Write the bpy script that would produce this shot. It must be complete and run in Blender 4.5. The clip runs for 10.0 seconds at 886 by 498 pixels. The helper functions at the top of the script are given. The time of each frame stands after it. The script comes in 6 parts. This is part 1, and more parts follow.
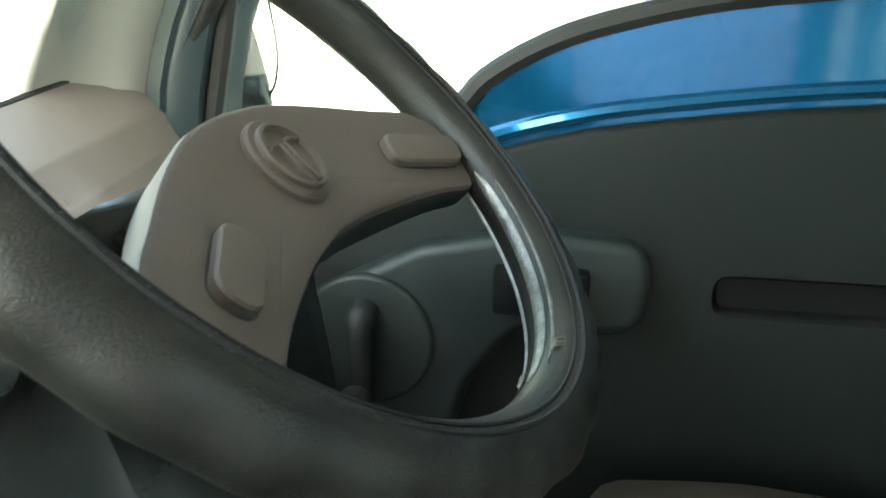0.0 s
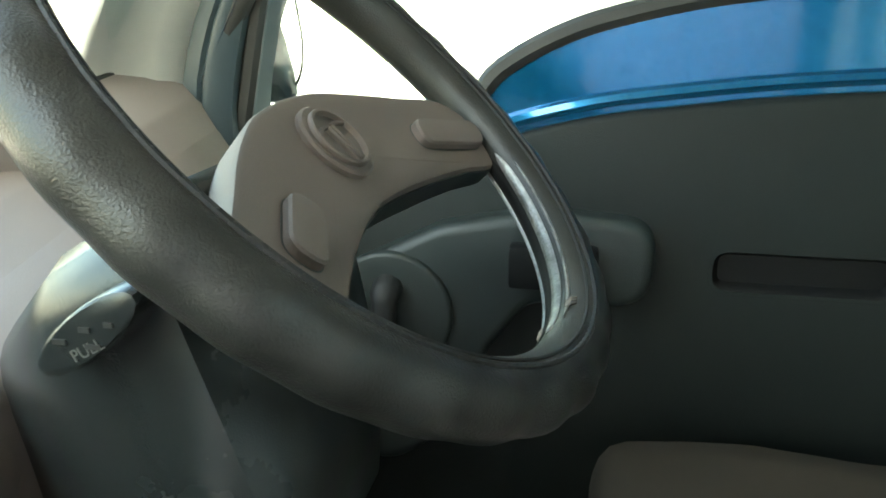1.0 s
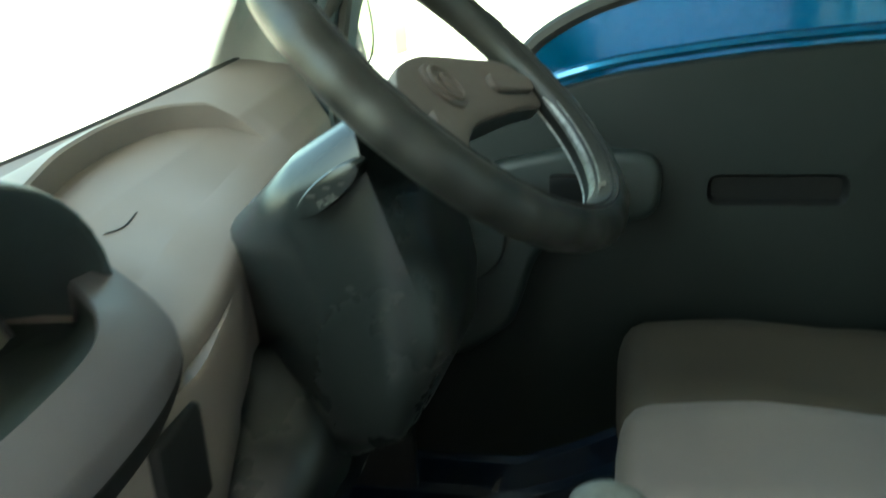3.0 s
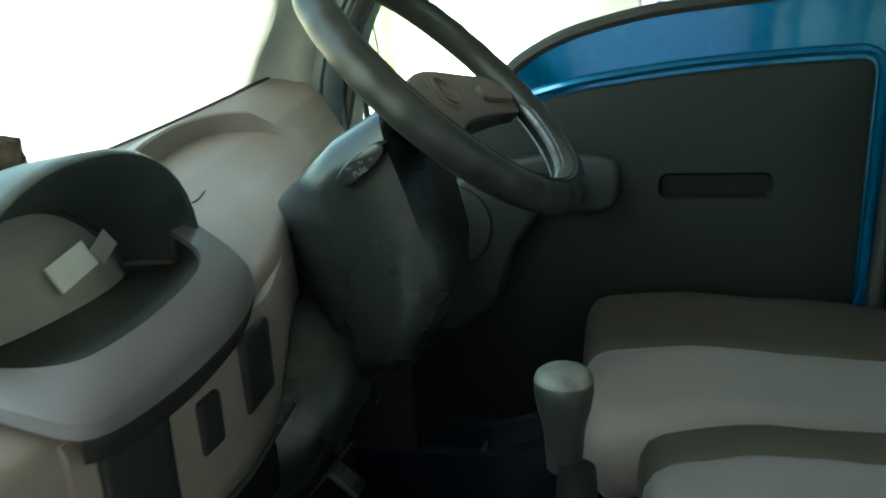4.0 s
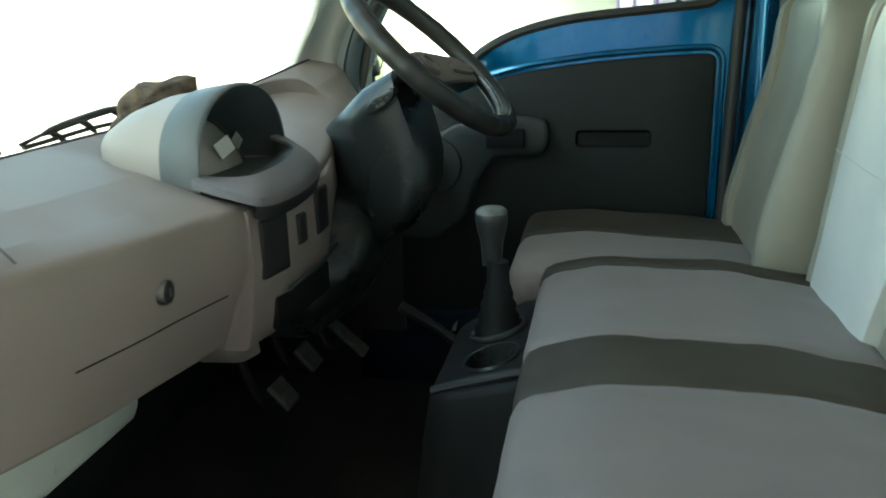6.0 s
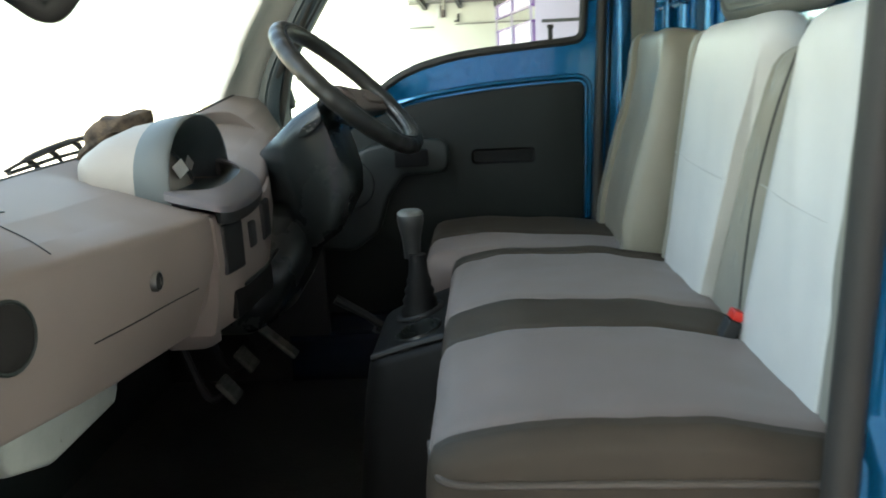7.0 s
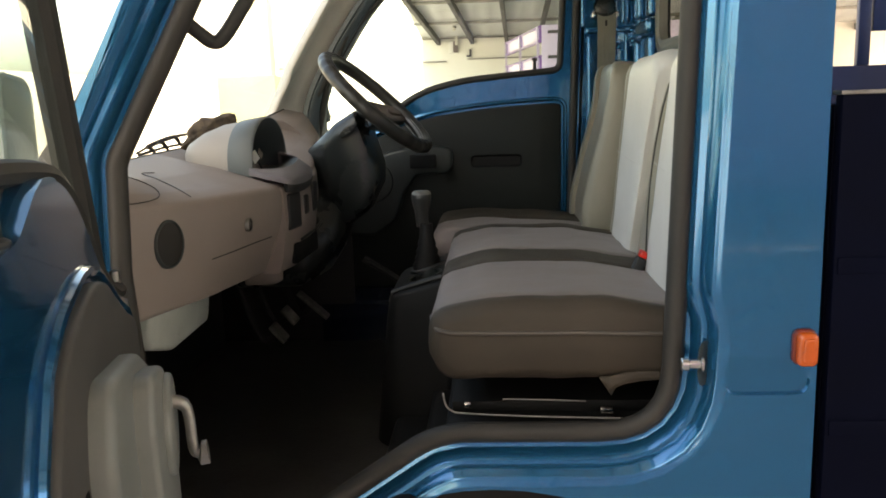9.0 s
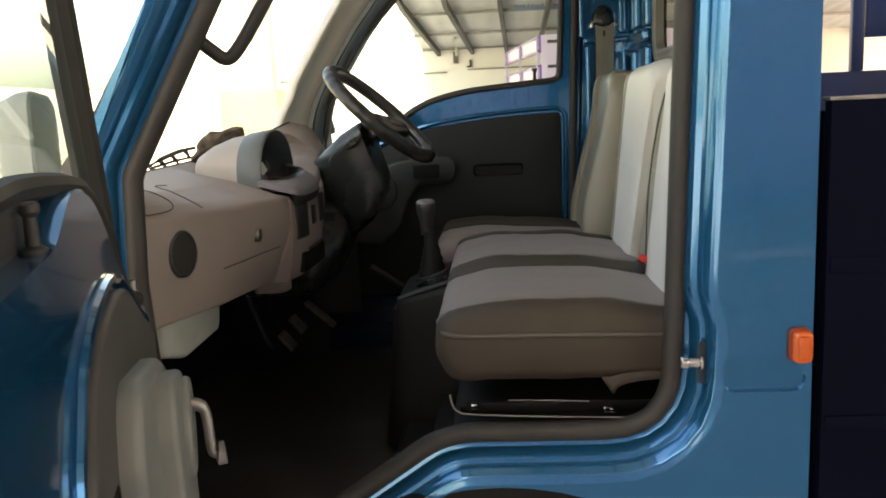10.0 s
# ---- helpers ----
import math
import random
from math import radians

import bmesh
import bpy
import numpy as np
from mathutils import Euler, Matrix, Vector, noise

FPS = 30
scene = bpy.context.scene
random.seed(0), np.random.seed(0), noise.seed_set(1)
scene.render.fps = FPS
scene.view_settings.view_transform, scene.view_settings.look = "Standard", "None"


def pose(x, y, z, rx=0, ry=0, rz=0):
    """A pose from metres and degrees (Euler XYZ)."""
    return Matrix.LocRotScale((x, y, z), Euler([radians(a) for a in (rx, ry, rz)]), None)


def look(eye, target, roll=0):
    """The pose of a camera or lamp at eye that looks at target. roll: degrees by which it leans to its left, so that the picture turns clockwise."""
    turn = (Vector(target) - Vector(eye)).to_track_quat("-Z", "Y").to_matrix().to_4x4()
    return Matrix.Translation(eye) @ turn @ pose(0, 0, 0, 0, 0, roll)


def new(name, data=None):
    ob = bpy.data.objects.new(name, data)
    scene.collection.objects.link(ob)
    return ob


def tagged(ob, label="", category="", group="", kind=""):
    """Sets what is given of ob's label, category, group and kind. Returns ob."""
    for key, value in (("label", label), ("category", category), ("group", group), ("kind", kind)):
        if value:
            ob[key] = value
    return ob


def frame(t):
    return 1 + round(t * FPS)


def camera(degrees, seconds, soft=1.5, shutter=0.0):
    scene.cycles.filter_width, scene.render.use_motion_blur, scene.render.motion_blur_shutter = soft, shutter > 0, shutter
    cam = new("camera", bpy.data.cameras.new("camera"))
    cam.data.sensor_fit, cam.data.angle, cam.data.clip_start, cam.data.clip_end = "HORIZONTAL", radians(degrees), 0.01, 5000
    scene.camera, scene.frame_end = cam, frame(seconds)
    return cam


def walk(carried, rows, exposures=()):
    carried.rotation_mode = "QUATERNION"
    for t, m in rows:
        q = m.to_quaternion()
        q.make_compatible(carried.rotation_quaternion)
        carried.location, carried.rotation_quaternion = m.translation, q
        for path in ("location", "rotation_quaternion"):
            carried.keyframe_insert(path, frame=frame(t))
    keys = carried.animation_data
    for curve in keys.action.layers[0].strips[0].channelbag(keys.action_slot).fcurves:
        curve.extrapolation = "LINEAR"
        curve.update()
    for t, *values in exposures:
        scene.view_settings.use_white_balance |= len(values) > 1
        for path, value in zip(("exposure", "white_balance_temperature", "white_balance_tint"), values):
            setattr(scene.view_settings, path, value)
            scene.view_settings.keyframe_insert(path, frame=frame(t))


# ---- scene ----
cam = camera(57.8, 10.0, 1.75, 0.5)
PATH = [
    (0, (0.762, -0.039, 1.412), (0.384, 1.838, 0.834), -0.1),
    (0.5, (0.76, -0.067, 1.413), (0.37, 1.802, 0.816), 0.0),
    (1, (0.761, -0.096, 1.417), (0.369, 1.771, 0.817), -0.4),
    (1.5, (0.764, -0.127, 1.424), (0.419, 1.753, 0.838), -0.7),
    (2, (0.765, -0.185, 1.433), (0.421, 1.694, 0.842), -1.7),
    (2.5, (0.77, -0.259, 1.434), (0.432, 1.626, 0.858), -1.9),
    (3, (0.761, -0.346, 1.42), (0.329, 1.506, 0.8), -3.1),
    (3.2, (0.765, -0.382, 1.409), (0.322, 1.464, 0.779), -3.4),
    (4.3, (0.796, -0.645, 1.416), (0.406, 1.246, 0.895), -2.7),
    (4.5, (0.797, -0.713, 1.407), (0.393, 1.174, 0.88), -2.0),
    (5, (0.835, -0.856, 1.401), (0.463, 1.037, 0.872), -0.3),
    (5.2, (0.862, -0.904, 1.396), (0.507, 0.991, 0.864), -0.5),
    (6.3, (0.912, -1.199, 1.387), (0.555, 0.703, 0.881), -2.1),
    (6.5, (0.916, -1.246, 1.384), (0.614, 0.667, 0.883), -2.6),
    (7, (0.891, -1.387, 1.388), (0.787, 0.561, 0.949), -2.8),
    (7.5, (0.882, -1.531, 1.378), (0.842, 0.424, 0.957), -2.9),
    (8, (0.91, -1.676, 1.377), (0.828, 0.287, 1.001), -1.4),
    (8.5, (0.935, -1.837, 1.355), (0.83, 0.126, 0.987), -1.3),
    (9, (0.933, -1.918, 1.351), (0.807, 0.045, 0.993), -1.9),
    (9.5, (0.933, -1.952, 1.348), (0.819, 0.016, 1.007), -2.0),
    (10, (0.931, -1.962, 1.352), (0.799, 0.006, 1.019), -2.7),
]
EXPOSURES = [(0, 3.78, 7400, -10), (1.5, 3.80, 7400, -11), (2.5, 3.48, 7200, -19), (3.2, 3.2, 7100, -24), (5, 2.72, 6950, -25), (6.5, 2.75, 6900, -10), (7, 2.78, 7050, -3), (8, 2.43, 8150, 5), (10, 2.36, 8700, 10)]
walk(cam, [(t, look(eye, target, roll)) for t, eye, target, roll in PATH], EXPOSURES)

# ---- world and light ----
SUN_EL, SUN_AZ = 52, 165
world = bpy.data.worlds.new("sky")
scene.world = world
world.use_nodes = True
wn = world.node_tree.nodes
sky = wn.new("ShaderNodeTexSky")
sky.sky_type, sky.sun_disc = "NISHITA", False
sky.sun_elevation, sky.sun_rotation = radians(SUN_EL), radians(SUN_AZ)
sky.dust_density, sky.air_density, sky.ozone_density = 4.0, 1.2, 0.8
wn["Background"].inputs["Strength"].default_value = 0.15
world.node_tree.links.new(sky.outputs[0], wn["Background"].inputs["Color"])
sun = new("sun", bpy.data.lights.new("sun", "SUN"))
sun.data.energy, sun.data.angle, sun.data.color = 5.0, radians(1), (1.0, 0.95, 0.86)
az = radians(SUN_AZ)
sun.matrix_world = look((0, 0, 20), Vector((0, 0, 20)) - Vector((math.sin(az) * math.cos(radians(SUN_EL)), math.cos(az) * math.cos(radians(SUN_EL)), math.sin(radians(SUN_EL)))))


# ---- materials ----
def mat(name, color, rough=0.5, metal=0.0, grain=0.0, grain_scale=400, var=0.12, var_scale=6, bump=0.0, coat=0.0, spec=0.5, second=None, sheen=0.0):
    """A surface with colour drift at a large and a small scale, roughness drift and fine relief."""
    m = bpy.data.materials.new(name)
    m.use_nodes = True
    nt = m.node_tree
    b = nt.nodes["Principled BSDF"]
    tc = nt.nodes.new("ShaderNodeTexCoord")
    n1 = nt.nodes.new("ShaderNodeTexNoise")
    n1.inputs["Scale"].default_value, n1.inputs["Detail"].default_value, n1.inputs["Roughness"].default_value = var_scale, 6, 0.62
    n2 = nt.nodes.new("ShaderNodeTexNoise")
    n2.inputs["Scale"].default_value, n2.inputs["Detail"].default_value = grain_scale, 3
    for n in (n1, n2):
        nt.links.new(tc.outputs["Object"], n.inputs["Vector"])
    ramp = nt.nodes.new("ShaderNodeValToRGB")
    c = Vector(color)
    lo, hi = c * (1 - var), c * (1 + var)
    if second:
        lo = Vector(second)
    ramp.color_ramp.elements[0].position, ramp.color_ramp.elements[1].position = 0.32, 0.68
    ramp.color_ramp.elements[0].color, ramp.color_ramp.elements[1].color = (*lo, 1), (*hi, 1)
    nt.links.new(n1.outputs["Fac"], ramp.inputs["Fac"])
    mix = nt.nodes.new("ShaderNodeMix")
    mix.data_type, mix.blend_type = "RGBA", "MULTIPLY"
    mix.inputs["Factor"].default_value = 1.0
    mr = nt.nodes.new("ShaderNodeMapRange")
    mr.inputs["To Min"].default_value, mr.inputs["To Max"].default_value = 1 - grain, 1 + grain
    nt.links.new(n2.outputs["Fac"], mr.inputs["Value"])
    nt.links.new(ramp.outputs["Color"], mix.inputs["A"])
    nt.links.new(mr.outputs["Result"], mix.inputs["B"])
    nt.links.new(mix.outputs["Result"], b.inputs["Base Color"])
    rr = nt.nodes.new("ShaderNodeMapRange")
    rr.inputs["To Min"].default_value, rr.inputs["To Max"].default_value = max(0.02, rough * 0.82), min(1, rough * 1.2)
    nt.links.new(n1.outputs["Fac"], rr.inputs["Value"])
    nt.links.new(rr.outputs["Result"], b.inputs["Roughness"])
    b.inputs["Metallic"].default_value = metal
    b.inputs["Specular IOR Level"].default_value = spec
    b.inputs["Coat Weight"].default_value = coat
    b.inputs["Coat Roughness"].default_value = 0.05
    b.inputs["Sheen Weight"].default_value = sheen
    if bump:
        bp = nt.nodes.new("ShaderNodeBump")
        bp.inputs["Strength"].default_value, bp.inputs["Distance"].default_value = bump, 0.001
        nt.links.new(n2.outputs["Fac"], bp.inputs["Height"])
        nt.links.new(bp.outputs["Normal"], b.inputs["Normal"])
    return m


def glass(name, tint=(0.95, 0.98, 0.97), rough=0.0):
    """A thin pane: mostly clear, with a mirror part that grows at a slant."""
    m = bpy.data.materials.new(name)
    m.use_nodes = True
    nt = m.node_tree
    nt.nodes.remove(nt.nodes["Principled BSDF"])
    out = nt.nodes["Material Output"]
    t, g, f, mx = (nt.nodes.new(k) for k in ("ShaderNodeBsdfTransparent", "ShaderNodeBsdfGlossy", "ShaderNodeLayerWeight", "ShaderNodeMixShader"))
    t.inputs["Color"].default_value = (*tint, 1)
    g.inputs["Roughness"].default_value = rough
    f.inputs["Blend"].default_value = 0.5
    p = nt.nodes.new("ShaderNodeMath")
    p.operation, p.inputs[1].default_value = "POWER", 4.0
    q = nt.nodes.new("ShaderNodeMath")
    q.operation, q.inputs[1].default_value, q.inputs[2].default_value = "MULTIPLY_ADD", 0.45, 0.03
    nt.links.new(f.outputs["Facing"], p.inputs[0])
    nt.links.new(p.outputs[0], q.inputs[0])
    nt.links.new(q.outputs[0], mx.inputs[0])
    nt.links.new(t.outputs[0], mx.inputs[1])
    nt.links.new(g.outputs[0], mx.inputs[2])
    nt.links.new(mx.outputs[0], out.inputs["Surface"])
    return m


M = dict(
    blue=mat("blue_metallic_paint", (0.007, 0.142, 0.315), 0.17, 0.65, 0.1, 2500, 0.06, 3, 0.0, 1.0),
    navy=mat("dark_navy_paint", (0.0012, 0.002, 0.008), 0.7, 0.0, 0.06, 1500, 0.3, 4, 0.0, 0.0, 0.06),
    beige=mat("beige_moulded_plastic", (0.238, 0.196, 0.175), 0.55, 0, 0.06, 900, 0.08, 4, 0.25),
    pale=mat("pale_grey_trim", (0.50, 0.485, 0.435), 0.5, 0, 0.05, 900, 0.06, 5, 0.2),
    greybox=mat("pale_green_grey_plastic", (0.45, 0.48, 0.44), 0.5, 0, 0.04, 600, 0.1, 8, 0.15),
    bezel=mat("grey_lilac_bezel_plastic", (0.150, 0.137, 0.146), 0.45, 0, 0.04, 900, 0.08, 5, 0.2),
    hood=mat("slate_grey_plastic", (0.10, 0.11, 0.107), 0.5, 0, 0.05, 900, 0.08, 6, 0.25),
    pocket=mat("pocket_plastic_lit", (0.19, 0.195, 0.18), 0.5, 0, 0.05, 600, 0.1, 8, 0.15),
    slate=mat("pale_slate_plastic", (0.105, 0.108, 0.098), 0.5, 0, 0.05, 900, 0.08, 6, 0.25),
    # far door's trim: the near door's vinyl, darkened for the dim side
    panel=mat("door_trim_shaded", (0.0115, 0.0145, 0.0132), 0.6, 0, 0.12, 1100, 0.16, 5, 0.4, spec=0.3),
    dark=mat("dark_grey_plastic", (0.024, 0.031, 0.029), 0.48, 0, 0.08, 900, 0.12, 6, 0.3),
    shroud=mat("column_grey_plastic", (0.017, 0.0205, 0.020), 0.27, 0, 0.06, 900, 0.1, 6, 0.1, spec=0.5),
    black=mat("black_plastic", (0.013, 0.013, 0.013), 0.6, 0, 0.1, 600, 0.2, 8, 0.2),
    rubber=mat("black_rubber_seal", (0.024, 0.022, 0.019), 0.6, 0, 0.1, 500, 0.2, 10, 0.3),
    rim=mat("black_stitched_leatherette", (0.025, 0.0245, 0.0225), 0.30, 0, 0.12, 900, 0.35, 14, 0.4, spec=0.4),
    hub=mat("taupe_wheel_pad", (0.122, 0.096, 0.082), 0.6, 0, 0.08, 1200, 0.08, 8, 0.4),
    chrome=mat("bright_steel", (0.62, 0.62, 0.6), 0.22, 1.0, 0.04, 300, 0.1, 10),
    steel=mat("dull_steel", (0.28, 0.27, 0.25), 0.45, 0.9, 0.1, 200, 0.25, 14, 0.2),
    # Backrest and cushion: one vinyl, lightened for windscreen light, darkened for shade
    back=mat("seat_vinyl_lit", (0.60, 0.59, 0.56), 0.48, 0, 0.05, 1500, 0.05, 7, 0.3, sheen=0.1),
    seat=mat("seat_vinyl_shaded", (0.172, 0.138, 0.127), 0.55, 0, 0.07, 1500, 0.1, 4, 0.35, sheen=0.1),
    stripe=mat("olive_grey_seat_vinyl", (0.052, 0.041, 0.030), 0.6, 0, 0.08, 1500, 0.14, 7, 0.35, spec=0.3),
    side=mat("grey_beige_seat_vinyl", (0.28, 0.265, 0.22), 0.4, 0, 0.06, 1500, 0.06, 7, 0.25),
    red=mat("red_plastic", (0.62, 0.03, 0.02), 0.35, 0, 0.03, 300, 0.1, 20),
    amber=mat("amber_lens", (0.55, 0.09, 0.01), 0.2, 0, 0.03, 300, 0.15, 30, 0, 0.8),
    white=mat("white_paper", (0.75, 0.74, 0.70), 0.7, 0, 0.03, 300, 0.05, 30),
    floor=mat("black_rubber_mat", (0.042, 0.041, 0.040), 0.34, 0, 0.25, 120, 0.5, 5, 0.5),
    cloth=mat("brown_cloth", (0.085, 0.062, 0.042), 0.85, 0, 0.25, 500, 0.5, 40, 0.6, second=(0.016, 0.011, 0.008)),
    belt=mat("grey_belt_webbing", (0.20, 0.20, 0.165), 0.7, 0, 0.2, 900, 0.1, 10, 0.5),
    head=mat("grey_headlining", (0.55, 0.54, 0.5), 0.85, 0, 0.06, 700, 0.06, 5, 0.3),
    concrete=mat("pale_concrete", (0.37, 0.335, 0.325), 0.85, 0, 0.12, 60, 0.2, 0.7, 0.5),
    wall=mat("cream_plaster", (0.60, 0.575, 0.49), 0.8, 0, 0.05, 80, 0.1, 0.8, 0.3),
    whitewall=mat("white_plaster", (0.70, 0.69, 0.64), 0.8, 0, 0.04, 80, 0.06, 0.8, 0.3),
    sheet=mat("grey_roof_sheet", (0.52, 0.53, 0.52), 0.5, 0.1, 0.06, 40, 0.12, 1.5, 0.2),
    # darker than the plain black: shade round console, recesses and seat base painted in
    consolek=mat("shade_darkened_plastic", (0.007, 0.007, 0.007), 0.6, 0, 0.1, 600, 0.2, 8, 0.2, spec=0.22),
    girder=mat("dark_steel_girder", (0.06, 0.058, 0.055), 0.6, 0.2, 0.1, 60, 0.2, 3, 0.2),
    purple=mat("purple_truck_paint", (0.16, 0.05, 0.26), 0.45, 0, 0.06, 60, 0.12, 2, 0.1, 0.3),
    cyan=mat("pale_cyan_paint", (0.15, 0.28, 0.33), 0.6, 0, 0.05, 60, 0.08, 1.5, 0.1),
    sign=mat("blue_grey_sign", (0.16, 0.22, 0.30), 0.5, 0, 0.04, 60, 0.06, 3, 0),
    tyre=mat("black_tyre_rubber", (0.02, 0.02, 0.02), 0.8, 0, 0.15, 200, 0.2, 8, 0.4),
    # near door's trim: the same vinyl, lightened for daylight
    littrim=mat("door_trim_lit", (0.062, 0.057, 0.052), 0.6, 0, 0.12, 1100, 0.12, 5, 0.4),
    olive=mat("pale_olive_plaster", (0.19, 0.20, 0.12), 0.8, 0, 0.05, 80, 0.1, 1.5, 0.3),
    lampbase=mat("dark_red_lamp_base", (0.16, 0.018, 0.006), 0.35, 0, 0.03, 300, 0.1, 20),
    knob=mat("worn_dark_knob", (0.022, 0.022, 0.021), 0.4, 0, 0.1, 400, 0.25, 25, 0.2),
    lining=mat("dark_slate_lining", (0.05, 0.064, 0.064), 0.45, 0, 0.05, 900, 0.1, 6, 0.2),
    # dashboard beige, lightened for the strong light on the dome
    dome=mat("beige_plastic_lit", (0.32, 0.285, 0.25), 0.5, 0, 0.06, 900, 0.07, 5, 0.25),
    shedwall=mat("bright_cream_plaster", (0.80, 0.78, 0.70), 0.8, 0, 0.05, 80, 0.08, 0.8, 0.3),
    driverback=mat("beige_driver_seat_vinyl", (0.245, 0.225, 0.178), 0.36, 0, 0.06, 1500, 0.08, 7, 0.25),
    cap=mat("worn_grey_cap", (0.12, 0.118, 0.105), 0.45, 0, 0.15, 300, 0.35, 60, 0.3),
    mesh=mat("fine_dark_speaker_mesh", (0.014, 0.012, 0.010), 0.6, 0, 0.6, 2200, 0.15, 30, 0.8),
    # blue of the far bed boards, darkened because they stand in shade
    deep=mat("bed_blue_shaded", (0.004, 0.020, 0.085), 0.5, 0.0, 0.06, 900, 0.2, 3, 0.0, 0.2, 0.3),
    # cab blue, darkened for the footwell's shade
    shadedsill=mat("cab_blue_shaded_sill", (0.002, 0.010, 0.028), 0.25, 0.2, 0.06, 900, 0.2, 3, 0.0, 0.8, 0.4),
    smoke=mat("smoky_taupe_lens", (0.30, 0.275, 0.25), 0.22, 0, 0.04, 200, 0.12, 12, 0.0, 0.5),
    strip=mat("slate_window_strip", (0.035, 0.05, 0.056), 0.34, 0, 0.05, 700, 0.1, 6, 0.1),
    stitch=mat("taupe_cover_edge", (0.20, 0.18, 0.16), 0.45, 0, 0.15, 900, 0.15, 20, 0.3),
    coverpipe=mat("brown_grey_piping_vinyl", (0.078, 0.065, 0.053), 0.5, 0, 0.1, 900, 0.12, 20, 0.3),
    # lilac set so an unseen wall tints the cab's reflections; also truck panels
    lilac=mat("pale_lilac_plaster", (0.58, 0.50, 0.64), 0.8, 0, 0.05, 80, 0.08, 0.8, 0.3),
    framegrey=mat("grey_window_frame_rubber", (0.10, 0.10, 0.088), 0.5, 0, 0.08, 500, 0.15, 10, 0.2),
    ochre=mat("pale_ochre_plaster", (0.30, 0.275, 0.19), 0.8, 0, 0.05, 80, 0.1, 1.5, 0.3),
    bare=mat("bare_rim_foil", (0.30, 0.30, 0.29), 0.45, 0.85, 0.35, 500, 0.4, 70, 0.7),
    pane=glass("clear_glass"),
    lens=glass("instrument_lens", (0.72, 0.74, 0.74), 0.05),
    tinted=glass("door_glass", (0.86, 0.93, 0.92)),
)


# ---- mesh helpers ----
def V(*a):
    return Vector(a)


def part(name, bm, material, parent=None, label="", angle=38):
    """Links a bmesh as one mesh object under a thing or a part; coordinates are in the world."""
    bmesh.ops.recalc_face_normals(bm, faces=bm.faces[:])
    me = bpy.data.meshes.new(name)
    bm.to_mesh(me)
    bm.free()
    me.polygons.foreach_set("use_smooth", [True] * len(me.polygons))
    me.set_sharp_from_angle(angle=radians(angle))
    me.materials.append(M[material])
    ob = new(name, me)
    if parent:
        ob.parent = parent
        ob.matrix_parent_inverse = parent_world(parent).inverted()
    if label:
        tagged(ob, label)
    return ob


def parent_world(ob):
    m = ob.matrix_basis.copy()
    while ob.parent:
        m = ob.parent.matrix_basis @ ob.matrix_parent_inverse @ m
        ob = ob.parent
    return m


def thing(name, base, label, category, group="", kind=""):
    ob = new(name)
    ob.empty_display_size = 0.05
    ob.location = base
    return tagged(ob, label, category, group, kind)


def add_box(bm, lo, hi, bevel=0.004, m=None, seg=2):
    lo, hi = Vector(lo), Vector(hi)
    r = bmesh.ops.create_cube(bm, size=1, matrix=Matrix.LocRotScale((lo + hi) / 2, None, hi - lo))
    vs = r["verts"]
    if bevel:
        es = list({e for v in vs for e in v.link_edges})
        g = bmesh.ops.bevel(bm, geom=es, offset=bevel, segments=seg, affect="EDGES", profile=0.6)
        vs = list({v for f in g["faces"] for v in f.verts} | {v for v in vs if v.is_valid})
    if m is not None:
        bmesh.ops.transform(bm, matrix=m, verts=vs)
    return vs


def loft(bm, rings, closed=True, caps=True, loop=False):
    """Skins rings of the same length. closed: each ring is a loop; loop: the last ring joins the first."""
    vr = [[bm.verts.new(p) for p in r] for r in rings]
    n = len(vr[0])
    pairs = list(zip(vr, vr[1:])) + ([(vr[-1], vr[0])] if loop else [])
    for a, b in pairs:
        for i in range(n if closed else n - 1):
            j = (i + 1) % n
            bm.faces.new((a[i], a[j], b[j], b[i]))
    if caps and closed and not loop:
        bm.faces.new(vr[0][::-1])
        bm.faces.new(vr[-1])
    return vr


def tube(bm, pts, r, seg=10, closed=False, squash=1.0):
    """A tube along pts; r is a radius or one for each point."""
    pts = [Vector(p) for p in pts]
    n = len(pts)
    rs = r if isinstance(r, (list, tuple)) else [r] * n
    rings = []
    up = None
    for i, p in enumerate(pts):
        a, b = (pts[i - 1], pts[(i + 1) % n]) if closed else (pts[max(i - 1, 0)], pts[min(i + 1, n - 1)])
        d = (b - a).normalized()
        if up is None:
            up = d.orthogonal().normalized()
            if abs(d.z) < 0.9:
                up = (V(0, 0, 1) - d * d.z).normalized()
        up = (up - d * up.dot(d)).normalized()
        side = d.cross(up)
        rings.append([p + rs[i] * (math.cos(t) * side + squash * math.sin(t) * up) for t in [2 * math.pi * k / seg for k in range(seg)]])
    return loft(bm, rings, loop=closed)


def bez(pts, k=6, closed=False):
    """A smooth curve (Catmull-Rom) through pts, k steps a span."""
    pts = [Vector(p) for p in pts]
    n = len(pts)
    out = []
    for i in range(n if closed else n - 1):
        q = [pts[(i + j) % n] if closed else pts[min(max(i + j, 0), n - 1)] for j in (-1, 0, 1, 2)]
        for s in range(k):
            t = s / k
            out.append(0.5 * (2 * q[1] + (q[2] - q[0]) * t + (2 * q[0] - 5 * q[1] + 4 * q[2] - q[3]) * t * t + (3 * q[1] - q[0] - 3 * q[2] + q[3]) * t ** 3))
    if not closed:
        out.append(pts[-1])
    return out


